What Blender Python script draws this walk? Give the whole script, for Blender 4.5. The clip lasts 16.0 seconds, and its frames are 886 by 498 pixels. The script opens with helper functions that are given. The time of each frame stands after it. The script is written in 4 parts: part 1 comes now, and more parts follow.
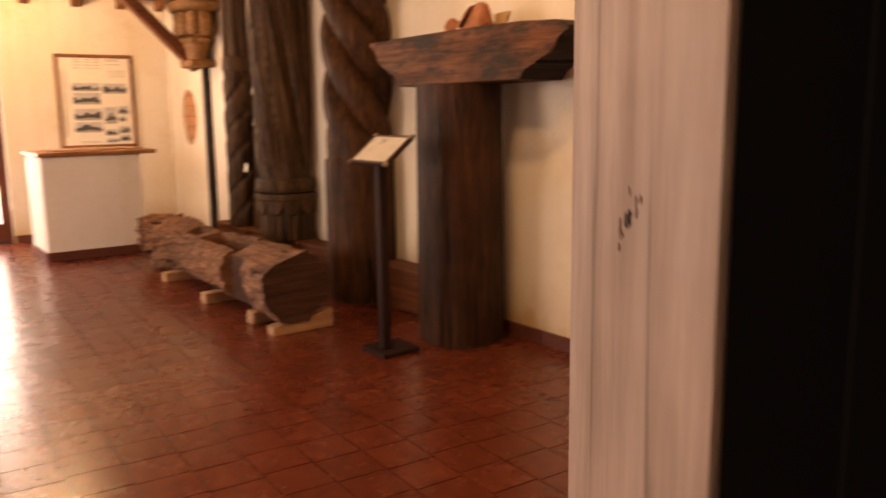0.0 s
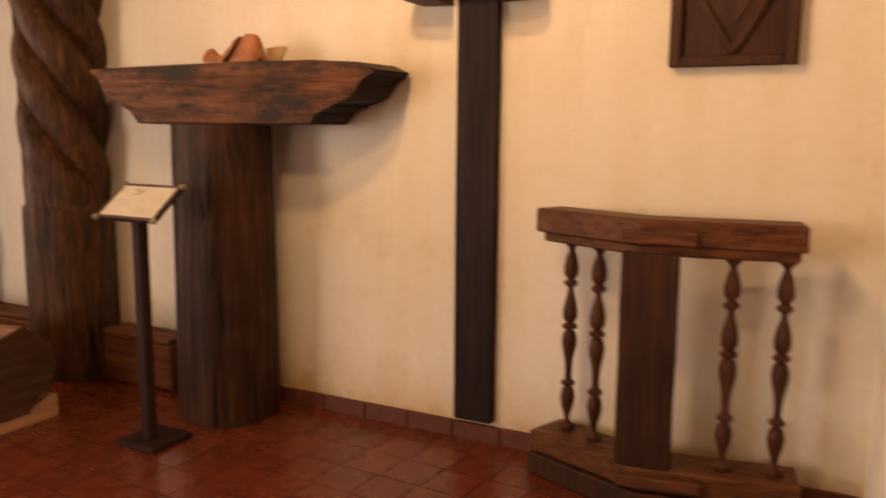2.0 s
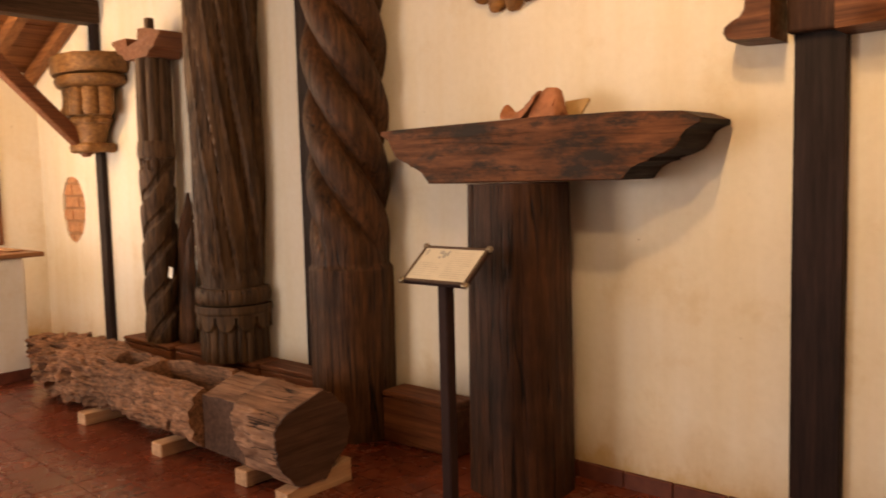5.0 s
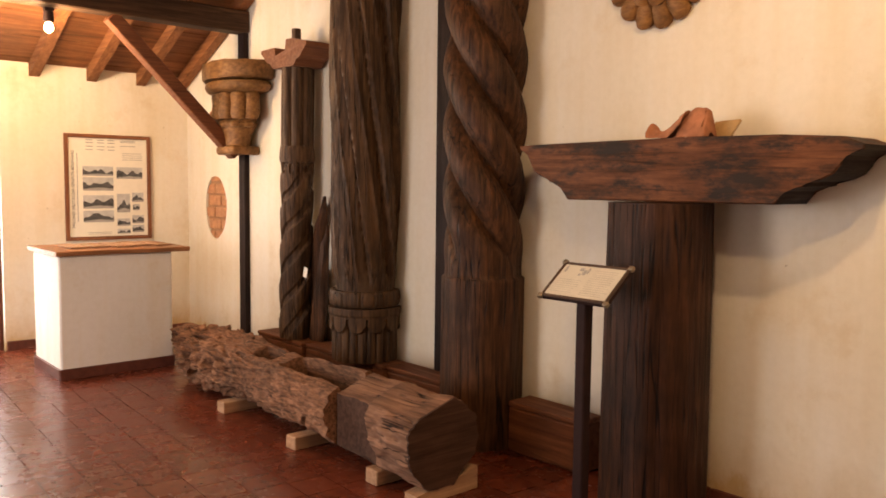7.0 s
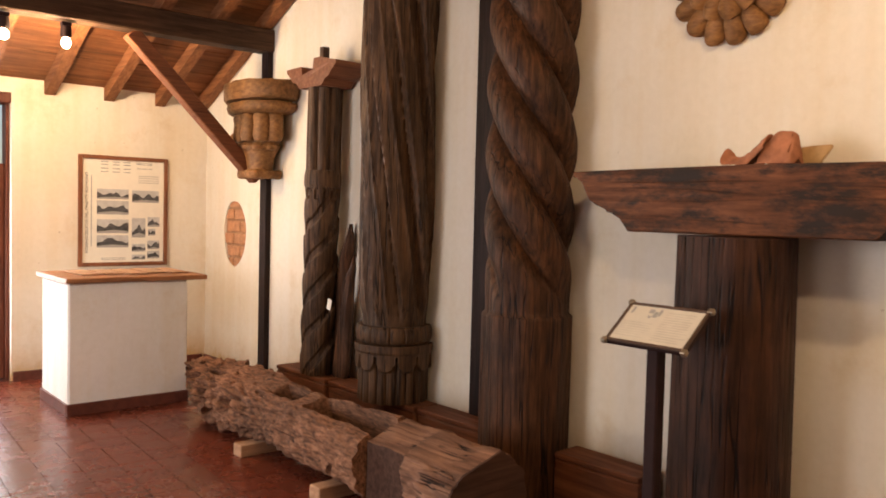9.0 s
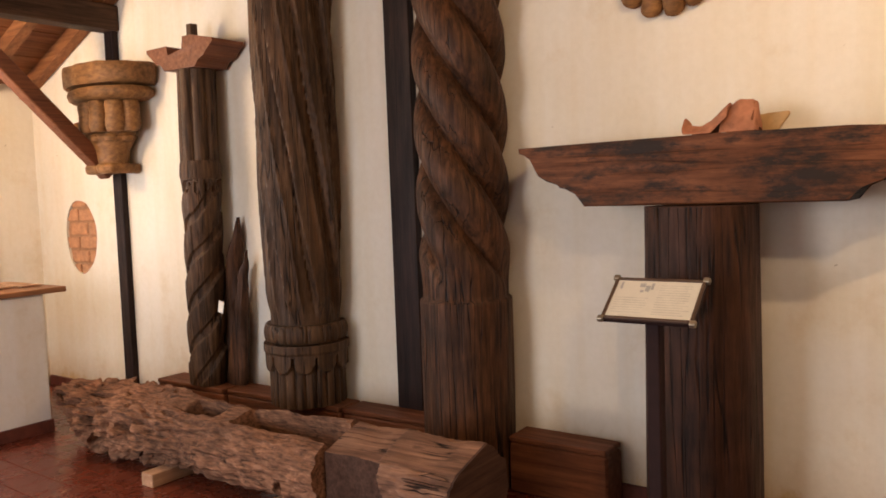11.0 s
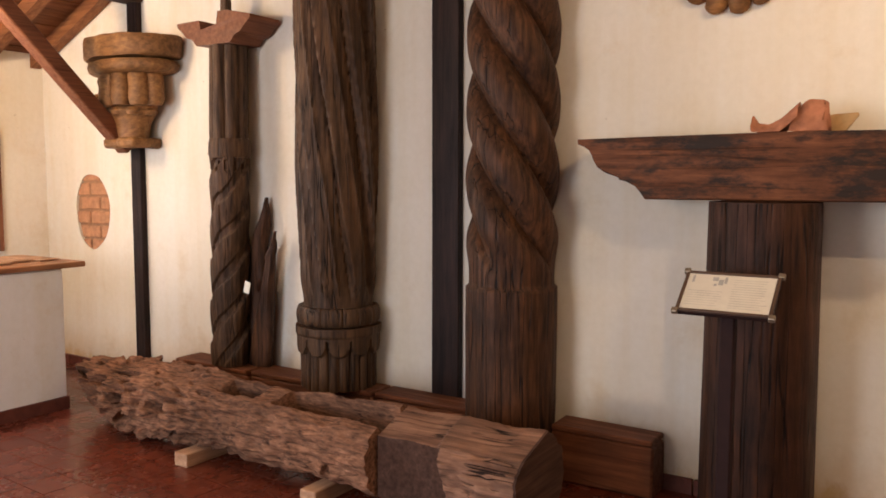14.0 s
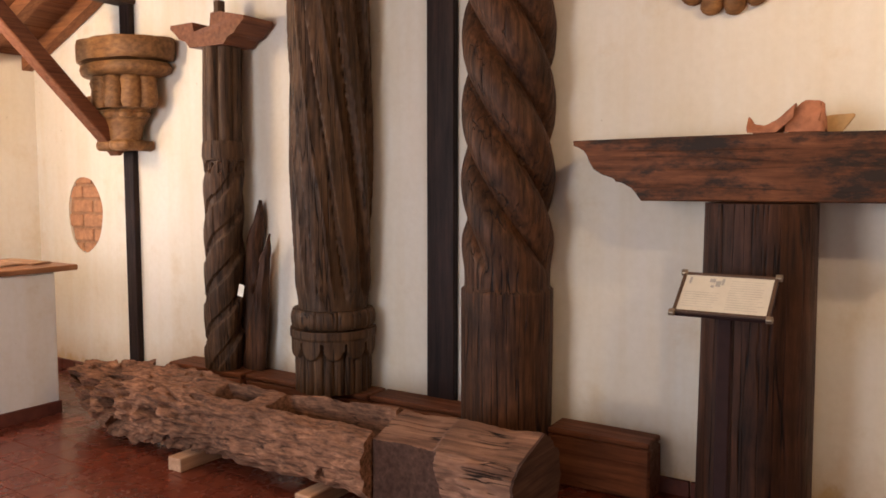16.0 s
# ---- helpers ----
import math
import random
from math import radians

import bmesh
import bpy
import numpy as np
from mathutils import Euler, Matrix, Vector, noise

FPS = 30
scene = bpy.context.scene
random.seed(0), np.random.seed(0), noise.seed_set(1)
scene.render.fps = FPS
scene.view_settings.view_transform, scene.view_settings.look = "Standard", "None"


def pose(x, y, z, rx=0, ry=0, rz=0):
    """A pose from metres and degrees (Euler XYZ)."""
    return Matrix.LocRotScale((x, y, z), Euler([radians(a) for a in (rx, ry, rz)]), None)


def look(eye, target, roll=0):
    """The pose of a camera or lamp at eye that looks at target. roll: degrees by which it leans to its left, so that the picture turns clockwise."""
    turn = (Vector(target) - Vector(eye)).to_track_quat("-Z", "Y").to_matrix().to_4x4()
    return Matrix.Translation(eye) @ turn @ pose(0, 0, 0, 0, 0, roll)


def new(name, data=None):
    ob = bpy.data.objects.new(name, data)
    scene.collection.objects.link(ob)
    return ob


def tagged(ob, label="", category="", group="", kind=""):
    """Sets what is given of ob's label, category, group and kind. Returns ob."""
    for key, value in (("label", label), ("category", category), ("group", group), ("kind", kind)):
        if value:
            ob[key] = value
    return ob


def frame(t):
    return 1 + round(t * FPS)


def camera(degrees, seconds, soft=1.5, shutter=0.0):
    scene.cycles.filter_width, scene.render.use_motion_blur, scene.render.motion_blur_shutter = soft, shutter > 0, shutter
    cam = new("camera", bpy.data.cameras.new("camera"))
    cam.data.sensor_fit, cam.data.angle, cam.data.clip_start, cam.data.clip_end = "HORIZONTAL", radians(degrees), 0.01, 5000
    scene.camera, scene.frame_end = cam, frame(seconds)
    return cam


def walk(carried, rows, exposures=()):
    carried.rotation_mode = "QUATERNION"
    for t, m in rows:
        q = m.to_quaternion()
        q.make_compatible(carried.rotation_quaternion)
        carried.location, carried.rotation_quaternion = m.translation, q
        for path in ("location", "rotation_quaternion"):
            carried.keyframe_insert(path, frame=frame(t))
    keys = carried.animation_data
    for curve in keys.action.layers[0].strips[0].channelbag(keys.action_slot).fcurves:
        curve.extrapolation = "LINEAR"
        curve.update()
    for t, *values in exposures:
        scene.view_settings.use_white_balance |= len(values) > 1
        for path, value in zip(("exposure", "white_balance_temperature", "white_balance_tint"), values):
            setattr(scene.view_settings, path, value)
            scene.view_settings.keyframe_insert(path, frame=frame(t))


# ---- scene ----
cam = camera(57.5, 16.0, 1.7, 0.6)
PATH = [
    (0, (3.889, -3.114, 1.322), (2.301, -1.946, 0.986), -0.8),
    (0.5, (3.723, -3.215, 1.373), (2.392, -1.752, 1.074), 0.4),
    (1, (3.436, -3.316, 1.36), (2.486, -1.577, 1.089), 0.4),
    (1.2, (3.377, -3.345, 1.44), (2.455, -1.606, 1.085), -0.4),
    (1.5, (3.258, -3.344, 1.415), (2.414, -1.557, 1.107), -0.3),
    (2, (3.043, -3.337, 1.458), (2.126, -1.584, 1.164), 0.5),
    (2.5, (2.797, -3.33, 1.455), (1.757, -1.634, 1.243), -1.2),
    (3, (2.574, -3.368, 1.459), (1.544, -1.666, 1.259), -1.2),
    (3.5, (2.5, -3.389, 1.477), (1.43, -1.715, 1.241), -1.9),
    (4, (2.423, -3.433, 1.484), (1.314, -1.783, 1.27), -1.4),
    (4.5, (2.424, -3.444, 1.489), (1.228, -1.852, 1.296), -1.5),
    (5, (2.449, -3.407, 1.496), (1.142, -1.904, 1.323), -1.4),
    (7.3, (2.373, -3.551, 1.541), (0.865, -2.246, 1.387), 0.4),
    (7.5, (2.366, -3.553, 1.536), (0.859, -2.246, 1.388), 0.0),
    (8, (2.32, -3.558, 1.538), (0.822, -2.241, 1.386), 0.4),
    (8.5, (2.159, -3.489, 1.521), (0.643, -2.195, 1.361), 0.5),
    (9, (1.986, -3.403, 1.537), (0.464, -2.108, 1.448), 1.4),
    (9.5, (1.821, -3.486, 1.541), (0.428, -2.056, 1.422), 0.9),
    (9.7, (1.752, -3.522, 1.545), (0.401, -2.052, 1.42), -0.5),
    (12, (1.048, -3.87, 1.577), (-0.026, -2.189, 1.428), -0.0),
    (12.5, (0.978, -3.931, 1.584), (-0.121, -2.267, 1.431), 1.4),
    (13, (0.951, -3.949, 1.579), (-0.125, -2.271, 1.416), 0.4),
    (13.5, (0.944, -3.966, 1.565), (-0.121, -2.281, 1.397), -0.1),
    (14, (0.94, -3.97, 1.561), (-0.142, -2.297, 1.39), 0.1),
    (14.5, (0.922, -3.965, 1.554), (-0.169, -2.297, 1.381), 0.1),
    (15, (0.924, -3.958, 1.561), (-0.152, -2.282, 1.378), 0.4),
    (15.5, (0.923, -3.966, 1.566), (-0.153, -2.289, 1.393), 0.1),
    (16, (0.922, -3.959, 1.556), (-0.147, -2.277, 1.392), -0.0),
]
EXPOSURES = [(0.0, 0.0, 10900, 34), (0.5, 0.06, 10500, 29), (1.0, 0.12, 10400, 28), (1.5, 0.04, 10300, 28), (3.5, 0.02, 9800, 22), (5.0, 0.02, 9400, 21), (7.3, 0.05, 8000, 19), (9.0, 0.05, 7300, 17), (12.0, 0.04, 6900, 16), (16.0, 0.02, 6600, 16)]
walk(cam, [(t, look(eye, target, roll)) for t, eye, target, roll in PATH], EXPOSURES)

# ---- world and lights ----
world = bpy.data.worlds.new("world")
scene.world = world
world.use_nodes = True
sky = world.node_tree.nodes.new("ShaderNodeTexSky")
sky.sky_type = "NISHITA"
sky.sun_disc = False
sky.sun_elevation, sky.sun_rotation = radians(58), radians(20)
back = world.node_tree.nodes["Background"]
back.inputs["Strength"].default_value = 0.12
world.node_tree.links.new(sky.outputs[0], back.inputs[0])


def lamp(name, kind, matrix, power, colour, size=0.05, size_y=None):
    data = bpy.data.lights.new(name, kind)
    data.energy, data.color = power, colour
    if kind == "AREA":
        data.shape, data.size, data.size_y = "RECTANGLE", size, size_y or size
    elif kind == "SUN":
        data.angle = size
    else:
        data.shadow_soft_size = size
    ob = new(name, data)
    ob.matrix_world = matrix
    return ob


WARM = (1.0, 0.74, 0.46)
lamp("sun", "SUN", look((3.0, 8.2, 14), (0, 0, 0)), 2.5, (1, 0.94, 0.85), radians(0.5))
# daylight that comes in by the glazed west door
lamp("daylight_door", "AREA", look((-5.75, -2.6, 1.25), (0, -2.6, 1.0)), 105, (0.86, 0.93, 1.0), 1.5, 2.2)
# bluish fill added at two assumed, unseen openings of the south wall
lamp("daylight_fill_south", "AREA", look((-2.6, -6.9, 1.5), (-2.6, 0, 1.0)), 172, (0.80, 0.88, 1.0), 2.2, 1.9)
lamp("daylight_fill_south_two", "AREA", look((1.0, -6.9, 1.5), (1.0, 0, 1.0)), 22, (0.80, 0.88, 1.0), 2.2, 1.9)
# the last two bulbs are unseen fill, added to warm the room
SPOTS = ((1.43, -1.48, 3.02, 57), (1.46, -2.36, 3.04, 58), (-4.39, -1.66, 2.74, 50), (-4.39, -2.07, 2.74, 50), (-1.58, -3.8, 2.81, 24), (-1.58, -4.6, 2.81, 24))
for x, y, z, power in SPOTS:
    lamp("bulb_or_fill_light", "POINT", pose(x, y, z - 0.06), power, WARM, 0.018)


# ---- materials ----
def material(name, rough=0.7, metal=0.0):
    m = bpy.data.materials.new(name)
    m.use_nodes = True
    n = m.node_tree.nodes
    b = n["Principled BSDF"]
    b.inputs["Roughness"].default_value = rough
    b.inputs["Metallic"].default_value = metal
    b.inputs["Specular IOR Level"].default_value = 0.35
    return m, n, m.node_tree.links, b


def mapped(n, l, scale, kind="Object"):
    co = n.new("ShaderNodeTexCoord")
    mp = n.new("ShaderNodeMapping")
    mp.inputs["Scale"].default_value = scale
    l.new(co.outputs[kind], mp.inputs["Vector"])
    return mp.outputs[0]


def noise_node(n, l, vec, scale, detail=6, rough=0.6, distort=0.0):
    t = n.new("ShaderNodeTexNoise")
    t.inputs["Scale"].default_value, t.inputs["Detail"].default_value = scale, detail
    t.inputs["Roughness"].default_value, t.inputs["Distortion"].default_value = rough, distort
    l.new(vec, t.inputs["Vector"])
    return t.outputs["Fac"]


def ramp(n, l, fac, stops):
    r = n.new("ShaderNodeValToRGB")
    while len(r.color_ramp.elements) < len(stops):
        r.color_ramp.elements.new(0.5)
    for e, (p, c) in zip(r.color_ramp.elements, stops):
        e.position, e.color = p, (*c, 1) if len(c) == 3 else c
    l.new(fac, r.inputs[0])
    return r.outputs[0]


def mix(n, l, kind, fac, a, b):
    m = n.new("ShaderNodeMix")
    m.data_type, m.blend_type = "RGBA", kind
    for sock, v in ((m.inputs[0], fac), (m.inputs[6], a), (m.inputs[7], b)):
        if isinstance(v, (int, float)):
            sock.default_value = v
        elif isinstance(v, tuple):
            sock.default_value = (*v, 1)
        else:
            l.new(v, sock)
    return m.outputs[2]


def bump(n, l, b, height, strength, dist=0.01, before=None):
    bp = n.new("ShaderNodeBump")
    bp.inputs["Strength"].default_value, bp.inputs["Distance"].default_value = strength, dist
    l.new(height, bp.inputs["Height"])
    if before is not None:
        l.new(before, bp.inputs["Normal"])
    l.new(bp.outputs[0], b.inputs["Normal"])
    return bp.outputs[0]


def wood(name, dark, light, axis=2, grain=26.0, rough=0.6, cracks=0.5, relief=0.5, stain=0.5, patch=None, along=0.06):
    """Timber with grain along an axis, cracks, and large stains."""
    m, n, l, b = material(name, rough)
    b.inputs["Specular IOR Level"].default_value = 0.2
    stretch = [grain] * 3
    stretch[axis] = grain * along
    vec = mapped(n, l, stretch)
    fine = noise_node(n, l, vec, 1.6, 8, 0.65, 0.25)
    wide = noise_node(n, l, mapped(n, l, (1, 1, 1)), 2.4, 5, 0.6)
    col = ramp(n, l, fine, [(0.3, dark), (0.52, tuple((p + q) / 2 for p, q in zip(dark, light))), (0.72, light)])
    tone = ramp(n, l, wide, [(0.32, (1 - stain, 1 - stain, 1 - stain)), (0.68, (1.15, 1.12, 1.1))])
    col = mix(n, l, "MULTIPLY", 1.0, col, tone)
    cs = [grain * 0.55] * 3
    cs[axis] = grain * 0.55 * along * 0.4
    split = noise_node(n, l, mapped(n, l, cs), 1.5, 2, 0.4, 0.0)
    thin = ramp(n, l, split, [(0.482, (1, 1, 1)), (0.496, (1 - cracks,) * 3), (0.504, (1 - cracks,) * 3), (0.518, (1, 1, 1))])
    where = ramp(n, l, noise_node(n, l, mapped(n, l, (1, 1, 1)), 4.5, 3, 0.5), [(0.40, (0, 0, 0)), (0.56, (1, 1, 1))])
    line = mix(n, l, "MIX", where, (1.0, 1.0, 1.0), thin)
    col = mix(n, l, "MULTIPLY", 1.0, col, line)
    if patch:
        pv = mapped(n, l, patch[1])
        spot = ramp(n, l, noise_node(n, l, pv, patch[2], 6, 0.75), [(patch[3], (0, 0, 0)), (patch[3] + patch[4], (1, 1, 1))])
        col = mix(n, l, "MIX", spot, col, patch[0])
    l.new(col, b.inputs["Base Color"])
    first = bump(n, l, b, fine, relief, 0.006)
    bump(n, l, b, line, cracks, 0.008, first)
    rg = ramp(n, l, fine, [(0.3, (min(1, rough + 0.15),) * 3), (0.7, (rough - 0.08,) * 3)])
    l.new(rg, b.inputs["Roughness"])
    return m


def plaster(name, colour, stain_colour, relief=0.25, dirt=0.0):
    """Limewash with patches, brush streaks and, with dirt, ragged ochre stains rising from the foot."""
    m, n, l, b = material(name, 0.85)
    vec = mapped(n, l, (1, 1, 1))
    wide = noise_node(n, l, vec, 0.9, 6, 0.6)
    fine = noise_node(n, l, vec, 24, 6, 0.6)
    drip = noise_node(n, l, mapped(n, l, (5.0, 5.0, 0.35)), 1.3, 5, 0.55)
    col = ramp(n, l, wide, [(0.3, stain_colour), (0.6, colour)])
    col = mix(n, l, "MULTIPLY", 0.55, col, ramp(n, l, drip, [(0.32, (0.93, 0.87, 0.76)), (0.56, (1, 1, 1)), (0.72, (1.0, 1.0, 1.04))]))
    patch = noise_node(n, l, vec, 1.7, 7, 0.7)
    col = mix(n, l, "MULTIPLY", 0.45, col, ramp(n, l, patch, [(0.30, (0.80, 0.66, 0.45)), (0.44, (1, 1, 1))]))
    col = mix(n, l, "MULTIPLY", 0.35, col, ramp(n, l, fine, [(0.25, (0.85, 0.84, 0.8)), (0.6, (1, 1, 1))]))
    speck = noise_node(n, l, vec, 34.0, 2, 0.4)
    col = mix(n, l, "MULTIPLY", 0.7, col, ramp(n, l, speck, [(0.205, (0.5, 0.42, 0.33)), (0.225, (1, 1, 1))]))
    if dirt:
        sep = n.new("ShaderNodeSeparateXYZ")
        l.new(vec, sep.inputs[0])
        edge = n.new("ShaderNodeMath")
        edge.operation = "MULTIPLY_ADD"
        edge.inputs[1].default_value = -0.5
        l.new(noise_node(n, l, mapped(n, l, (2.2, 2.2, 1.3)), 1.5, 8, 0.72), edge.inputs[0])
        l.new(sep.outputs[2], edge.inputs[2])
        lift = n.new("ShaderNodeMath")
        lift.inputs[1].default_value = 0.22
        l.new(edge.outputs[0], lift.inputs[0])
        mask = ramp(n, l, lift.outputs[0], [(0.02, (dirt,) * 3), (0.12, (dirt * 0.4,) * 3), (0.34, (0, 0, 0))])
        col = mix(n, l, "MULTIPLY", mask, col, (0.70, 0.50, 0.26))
    l.new(col, b.inputs["Base Color"])
    first = bump(n, l, b, noise_node(n, l, vec, 3.0, 4, 0.5), relief, 0.03)
    bump(n, l, b, fine, relief * 0.6, 0.004, first)
    return m


def plain(name, colour, rough=0.5, metal=0.0, vary=0.15):
    m, n, l, b = material(name, rough, metal)
    f = noise_node(n, l, mapped(n, l, (1, 1, 1)), 18, 5, 0.6)
    col = ramp(n, l, f, [(0.3, tuple(c * (1 - vary) for c in colour)), (0.7, tuple(min(1, c * (1 + vary)) for c in colour))])
    l.new(col, b.inputs["Base Color"])
    bump(n, l, b, f, 0.1, 0.003)
    return m


def glowing(name, colour, strength):
    m, n, l, b = material(name, 0.4)
    b.inputs["Base Color"].default_value = (*colour, 1)
    b.inputs["Emission Color"].default_value = (*colour, 1)
    b.inputs["Emission Strength"].default_value = strength
    return m


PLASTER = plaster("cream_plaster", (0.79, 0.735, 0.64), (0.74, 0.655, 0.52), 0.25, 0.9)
PLASTER_WHITE = plaster("white_plaster", (0.82, 0.79, 0.74), (0.78, 0.74, 0.68), 0.15)
COLUMN_WOOD = wood("aged_column_wood", (0.013, 0.006, 0.0035), (0.150, 0.062, 0.026), 2, 24, 0.55, 0.9, 0.7, 0.6, None, 0.08)
COLUMN_GREY = wood("aged_grey_brown_wood", (0.019, 0.010, 0.006), (0.165, 0.086, 0.042), 2, 22, 0.55, 0.8, 0.6, 0.5, None, 0.08)
PILLAR_WOOD = wood("pillar_wood", (0.013, 0.006, 0.004), (0.098, 0.037, 0.017), 2, 22, 0.55, 0.85, 0.5, 0.65, None, 0.09)
BEAM_WOOD = wood("red_brown_beam_wood", (0.062, 0.022, 0.010), (0.225, 0.080, 0.030), 0, 22, 0.6, 0.5, 0.5, 0.45, ((0.022, 0.013, 0.009), (0.9, 1.0, 2.4), 2.6, 0.455, 0.13), 0.08)
POST_WOOD = wood("dark_post_wood", (0.008, 0.0035, 0.003), (0.030, 0.012, 0.008), 2, 30, 0.55, 0.3, 0.2, 0.3)
TIE_WOOD = wood("dark_tie_beam_wood", (0.03, 0.014, 0.008), (0.10, 0.05, 0.026), 1, 24, 0.6, 0.4, 0.4, 0.3)
BRACE_WOOD = wood("red_brace_wood", (0.12, 0.04, 0.02), (0.26, 0.10, 0.045), 1, 24, 0.5, 0.3, 0.3, 0.25)
ROOF_WOOD = wood("roof_board_wood", (0.15, 0.055, 0.024), (0.32, 0.13, 0.05), 1, 14, 0.55, 0.3, 0.3, 0.3)
RAFTER_WOOD = wood("rafter_wood", (0.16, 0.06, 0.026), (0.34, 0.14, 0.055), 0, 20, 0.55, 0.3, 0.3, 0.3)
CARVED_WOOD = wood("golden_carved_wood", (0.13, 0.058, 0.021), (0.38, 0.185, 0.068), 0, 20, 0.5, 0.12, 0.5, 0.5, None, 0.35)
LOG_WOOD = wood("weathered_log_wood", (0.062, 0.029, 0.018), (0.42, 0.205, 0.115), 0, 30, 0.9, 0.6, 1.0, 0.5, ((0.034, 0.018, 0.013), (0.6, 1.0, 1.0), 9.0, 0.585, 0.1), 0.25)
LOG_END = wood("cracked_log_end_wood", (0.1, 0.05, 0.034), (0.39, 0.21, 0.13), 0, 20, 0.85, 0.92, 0.8, 0.45, None, 0.05)
END_GRAIN = wood("black_end_grain_wood", (0.008, 0.005, 0.004), (0.030, 0.015, 0.010), 1, 24, 0.7, 0.3, 0.4, 0.3)
LOG_CUT = wood("dark_cut_log_wood", (0.045, 0.022, 0.015), (0.11, 0.055, 0.036), 1, 24, 0.8, 0.3, 0.3, 0.3)
PLANK_WOOD = wood("red_brown_plank_wood", (0.085, 0.029, 0.014), (0.25, 0.092, 0.043), 0, 18, 0.6, 0.35, 0.4, 0.35)
RAIL_WOOD = wood("reddish_balustrade_wood", (0.05, 0.016, 0.008), (0.22, 0.08, 0.032), 0, 24, 0.45, 0.4, 0.35, 0.35)
TURNED_WOOD = wood("turned_baluster_wood", (0.035, 0.011, 0.006), (0.13, 0.044, 0.02), 2, 26, 0.4, 0.3, 0.3, 0.3)
RPOST_WOOD = wood("balustrade_post_wood", (0.020, 0.008, 0.005), (0.085, 0.030, 0.014), 2, 26, 0.55, 0.5, 0.4, 0.45)
SHUTTER_WOOD = wood("carved_panel_wood", (0.028, 0.01, 0.006), (0.09, 0.033, 0.018), 2, 26, 0.5, 0.4, 0.4, 0.3)
SLAB_WOOD = wood("counter_slab_wood", (0.22, 0.09, 0.04), (0.42, 0.20, 0.095), 1, 20, 0.4, 0.25, 0.2, 0.25)
DOOR_WOOD = wood("red_door_wood", (0.09, 0.025, 0.015), (0.17, 0.055, 0.03), 2, 22, 0.45, 0.3, 0.2, 0.2)
FRAME_WOOD = wood("poster_frame_wood", (0.16, 0.06, 0.03), (0.30, 0.12, 0.06), 2, 30, 0.45, 0.2, 0.2, 0.2)
BLOCK_WOOD = wood("pale_block_wood", (0.34, 0.18, 0.10), (0.58, 0.36, 0.22), 1, 24, 0.7, 0.3, 0.3, 0.3)
PEEL_WOOD = wood("bare_peeled_wood", (0.20, 0.10, 0.045), (0.52, 0.32, 0.15), 2, 20, 0.7, 0.5, 0.5, 0.4)
JAMB_PAINT = wood("white_painted_wood", (0.45, 0.34, 0.29), (0.68, 0.58, 0.52), 2, 16, 0.6, 0.35, 0.4, 0.22, None, 0.10)
TAPE = plain("tacked_strip", (0.52, 0.38, 0.24), 0.75)
METAL_DARK = plain("dark_painted_metal", (0.026, 0.012, 0.011), 0.7, 0.0)
METAL_DARK.node_tree.nodes["Principled BSDF"].inputs["Specular IOR Level"].default_value = 0.15
PANEL_FRAME = plain("brown_panel_frame", (0.075, 0.042, 0.026), 0.5, 0.0)
METAL_TACK = plain("tack_metal", (0.5, 0.46, 0.42), 0.35, 0.9)
GREY_TRIM = plain("grey_moulding_paint", (0.09, 0.068, 0.058), 0.45)
KNOT_RING = plain("worn_knot_flecks", (0.44, 0.33, 0.28), 0.7)
BLACK = plain("near_black_matte", (0.004, 0.0035, 0.0035), 0.9)
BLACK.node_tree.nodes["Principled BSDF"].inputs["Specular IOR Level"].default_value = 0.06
SIGN_PAPER = plain("greyed_text_paper", (0.60, 0.56, 0.47), 0.65, 0, 0.05)
PAPER = plain("cream_paper", (0.80, 0.76, 0.66), 0.6, 0, 0.03)
INK = plain("grey_ink", (0.36, 0.35, 0.33), 0.7)
INK_FAINT = plain("faint_text_grey", (0.47, 0.44, 0.38), 0.7)
PHOTO = plain("photo_grey", (0.075, 0.075, 0.078), 0.5, 0, 0.6)
PHOTO_SKY = plain("photo_pale", (0.50, 0.50, 0.49), 0.5, 0, 0.15)
BRASS = plain("worn_corner_metal", (0.30, 0.24, 0.17), 0.45, 0.7)
CLAY = plain("terracotta_clay", (0.36, 0.145, 0.078), 0.85, 0, 0.3)
CLAY_PALE = plain("yellowish_clay", (0.44, 0.27, 0.12), 0.85, 0, 0.25)
BRICK = plain("adobe_brick", (0.46, 0.22, 0.11), 0.9, 0, 0.25)
MORTAR = plain("earth_mortar", (0.36, 0.19, 0.10), 0.95, 0, 0.2)
SKIRT = plain("red_clay_skirting", (0.12, 0.033, 0.02), 0.55, 0, 0.3)
BULB = glowing("lit_bulb_glass", (1.0, 0.80, 0.45), 30)
DAY = glowing("daylight_beyond", (0.92, 0.97, 1.0), 2.2)


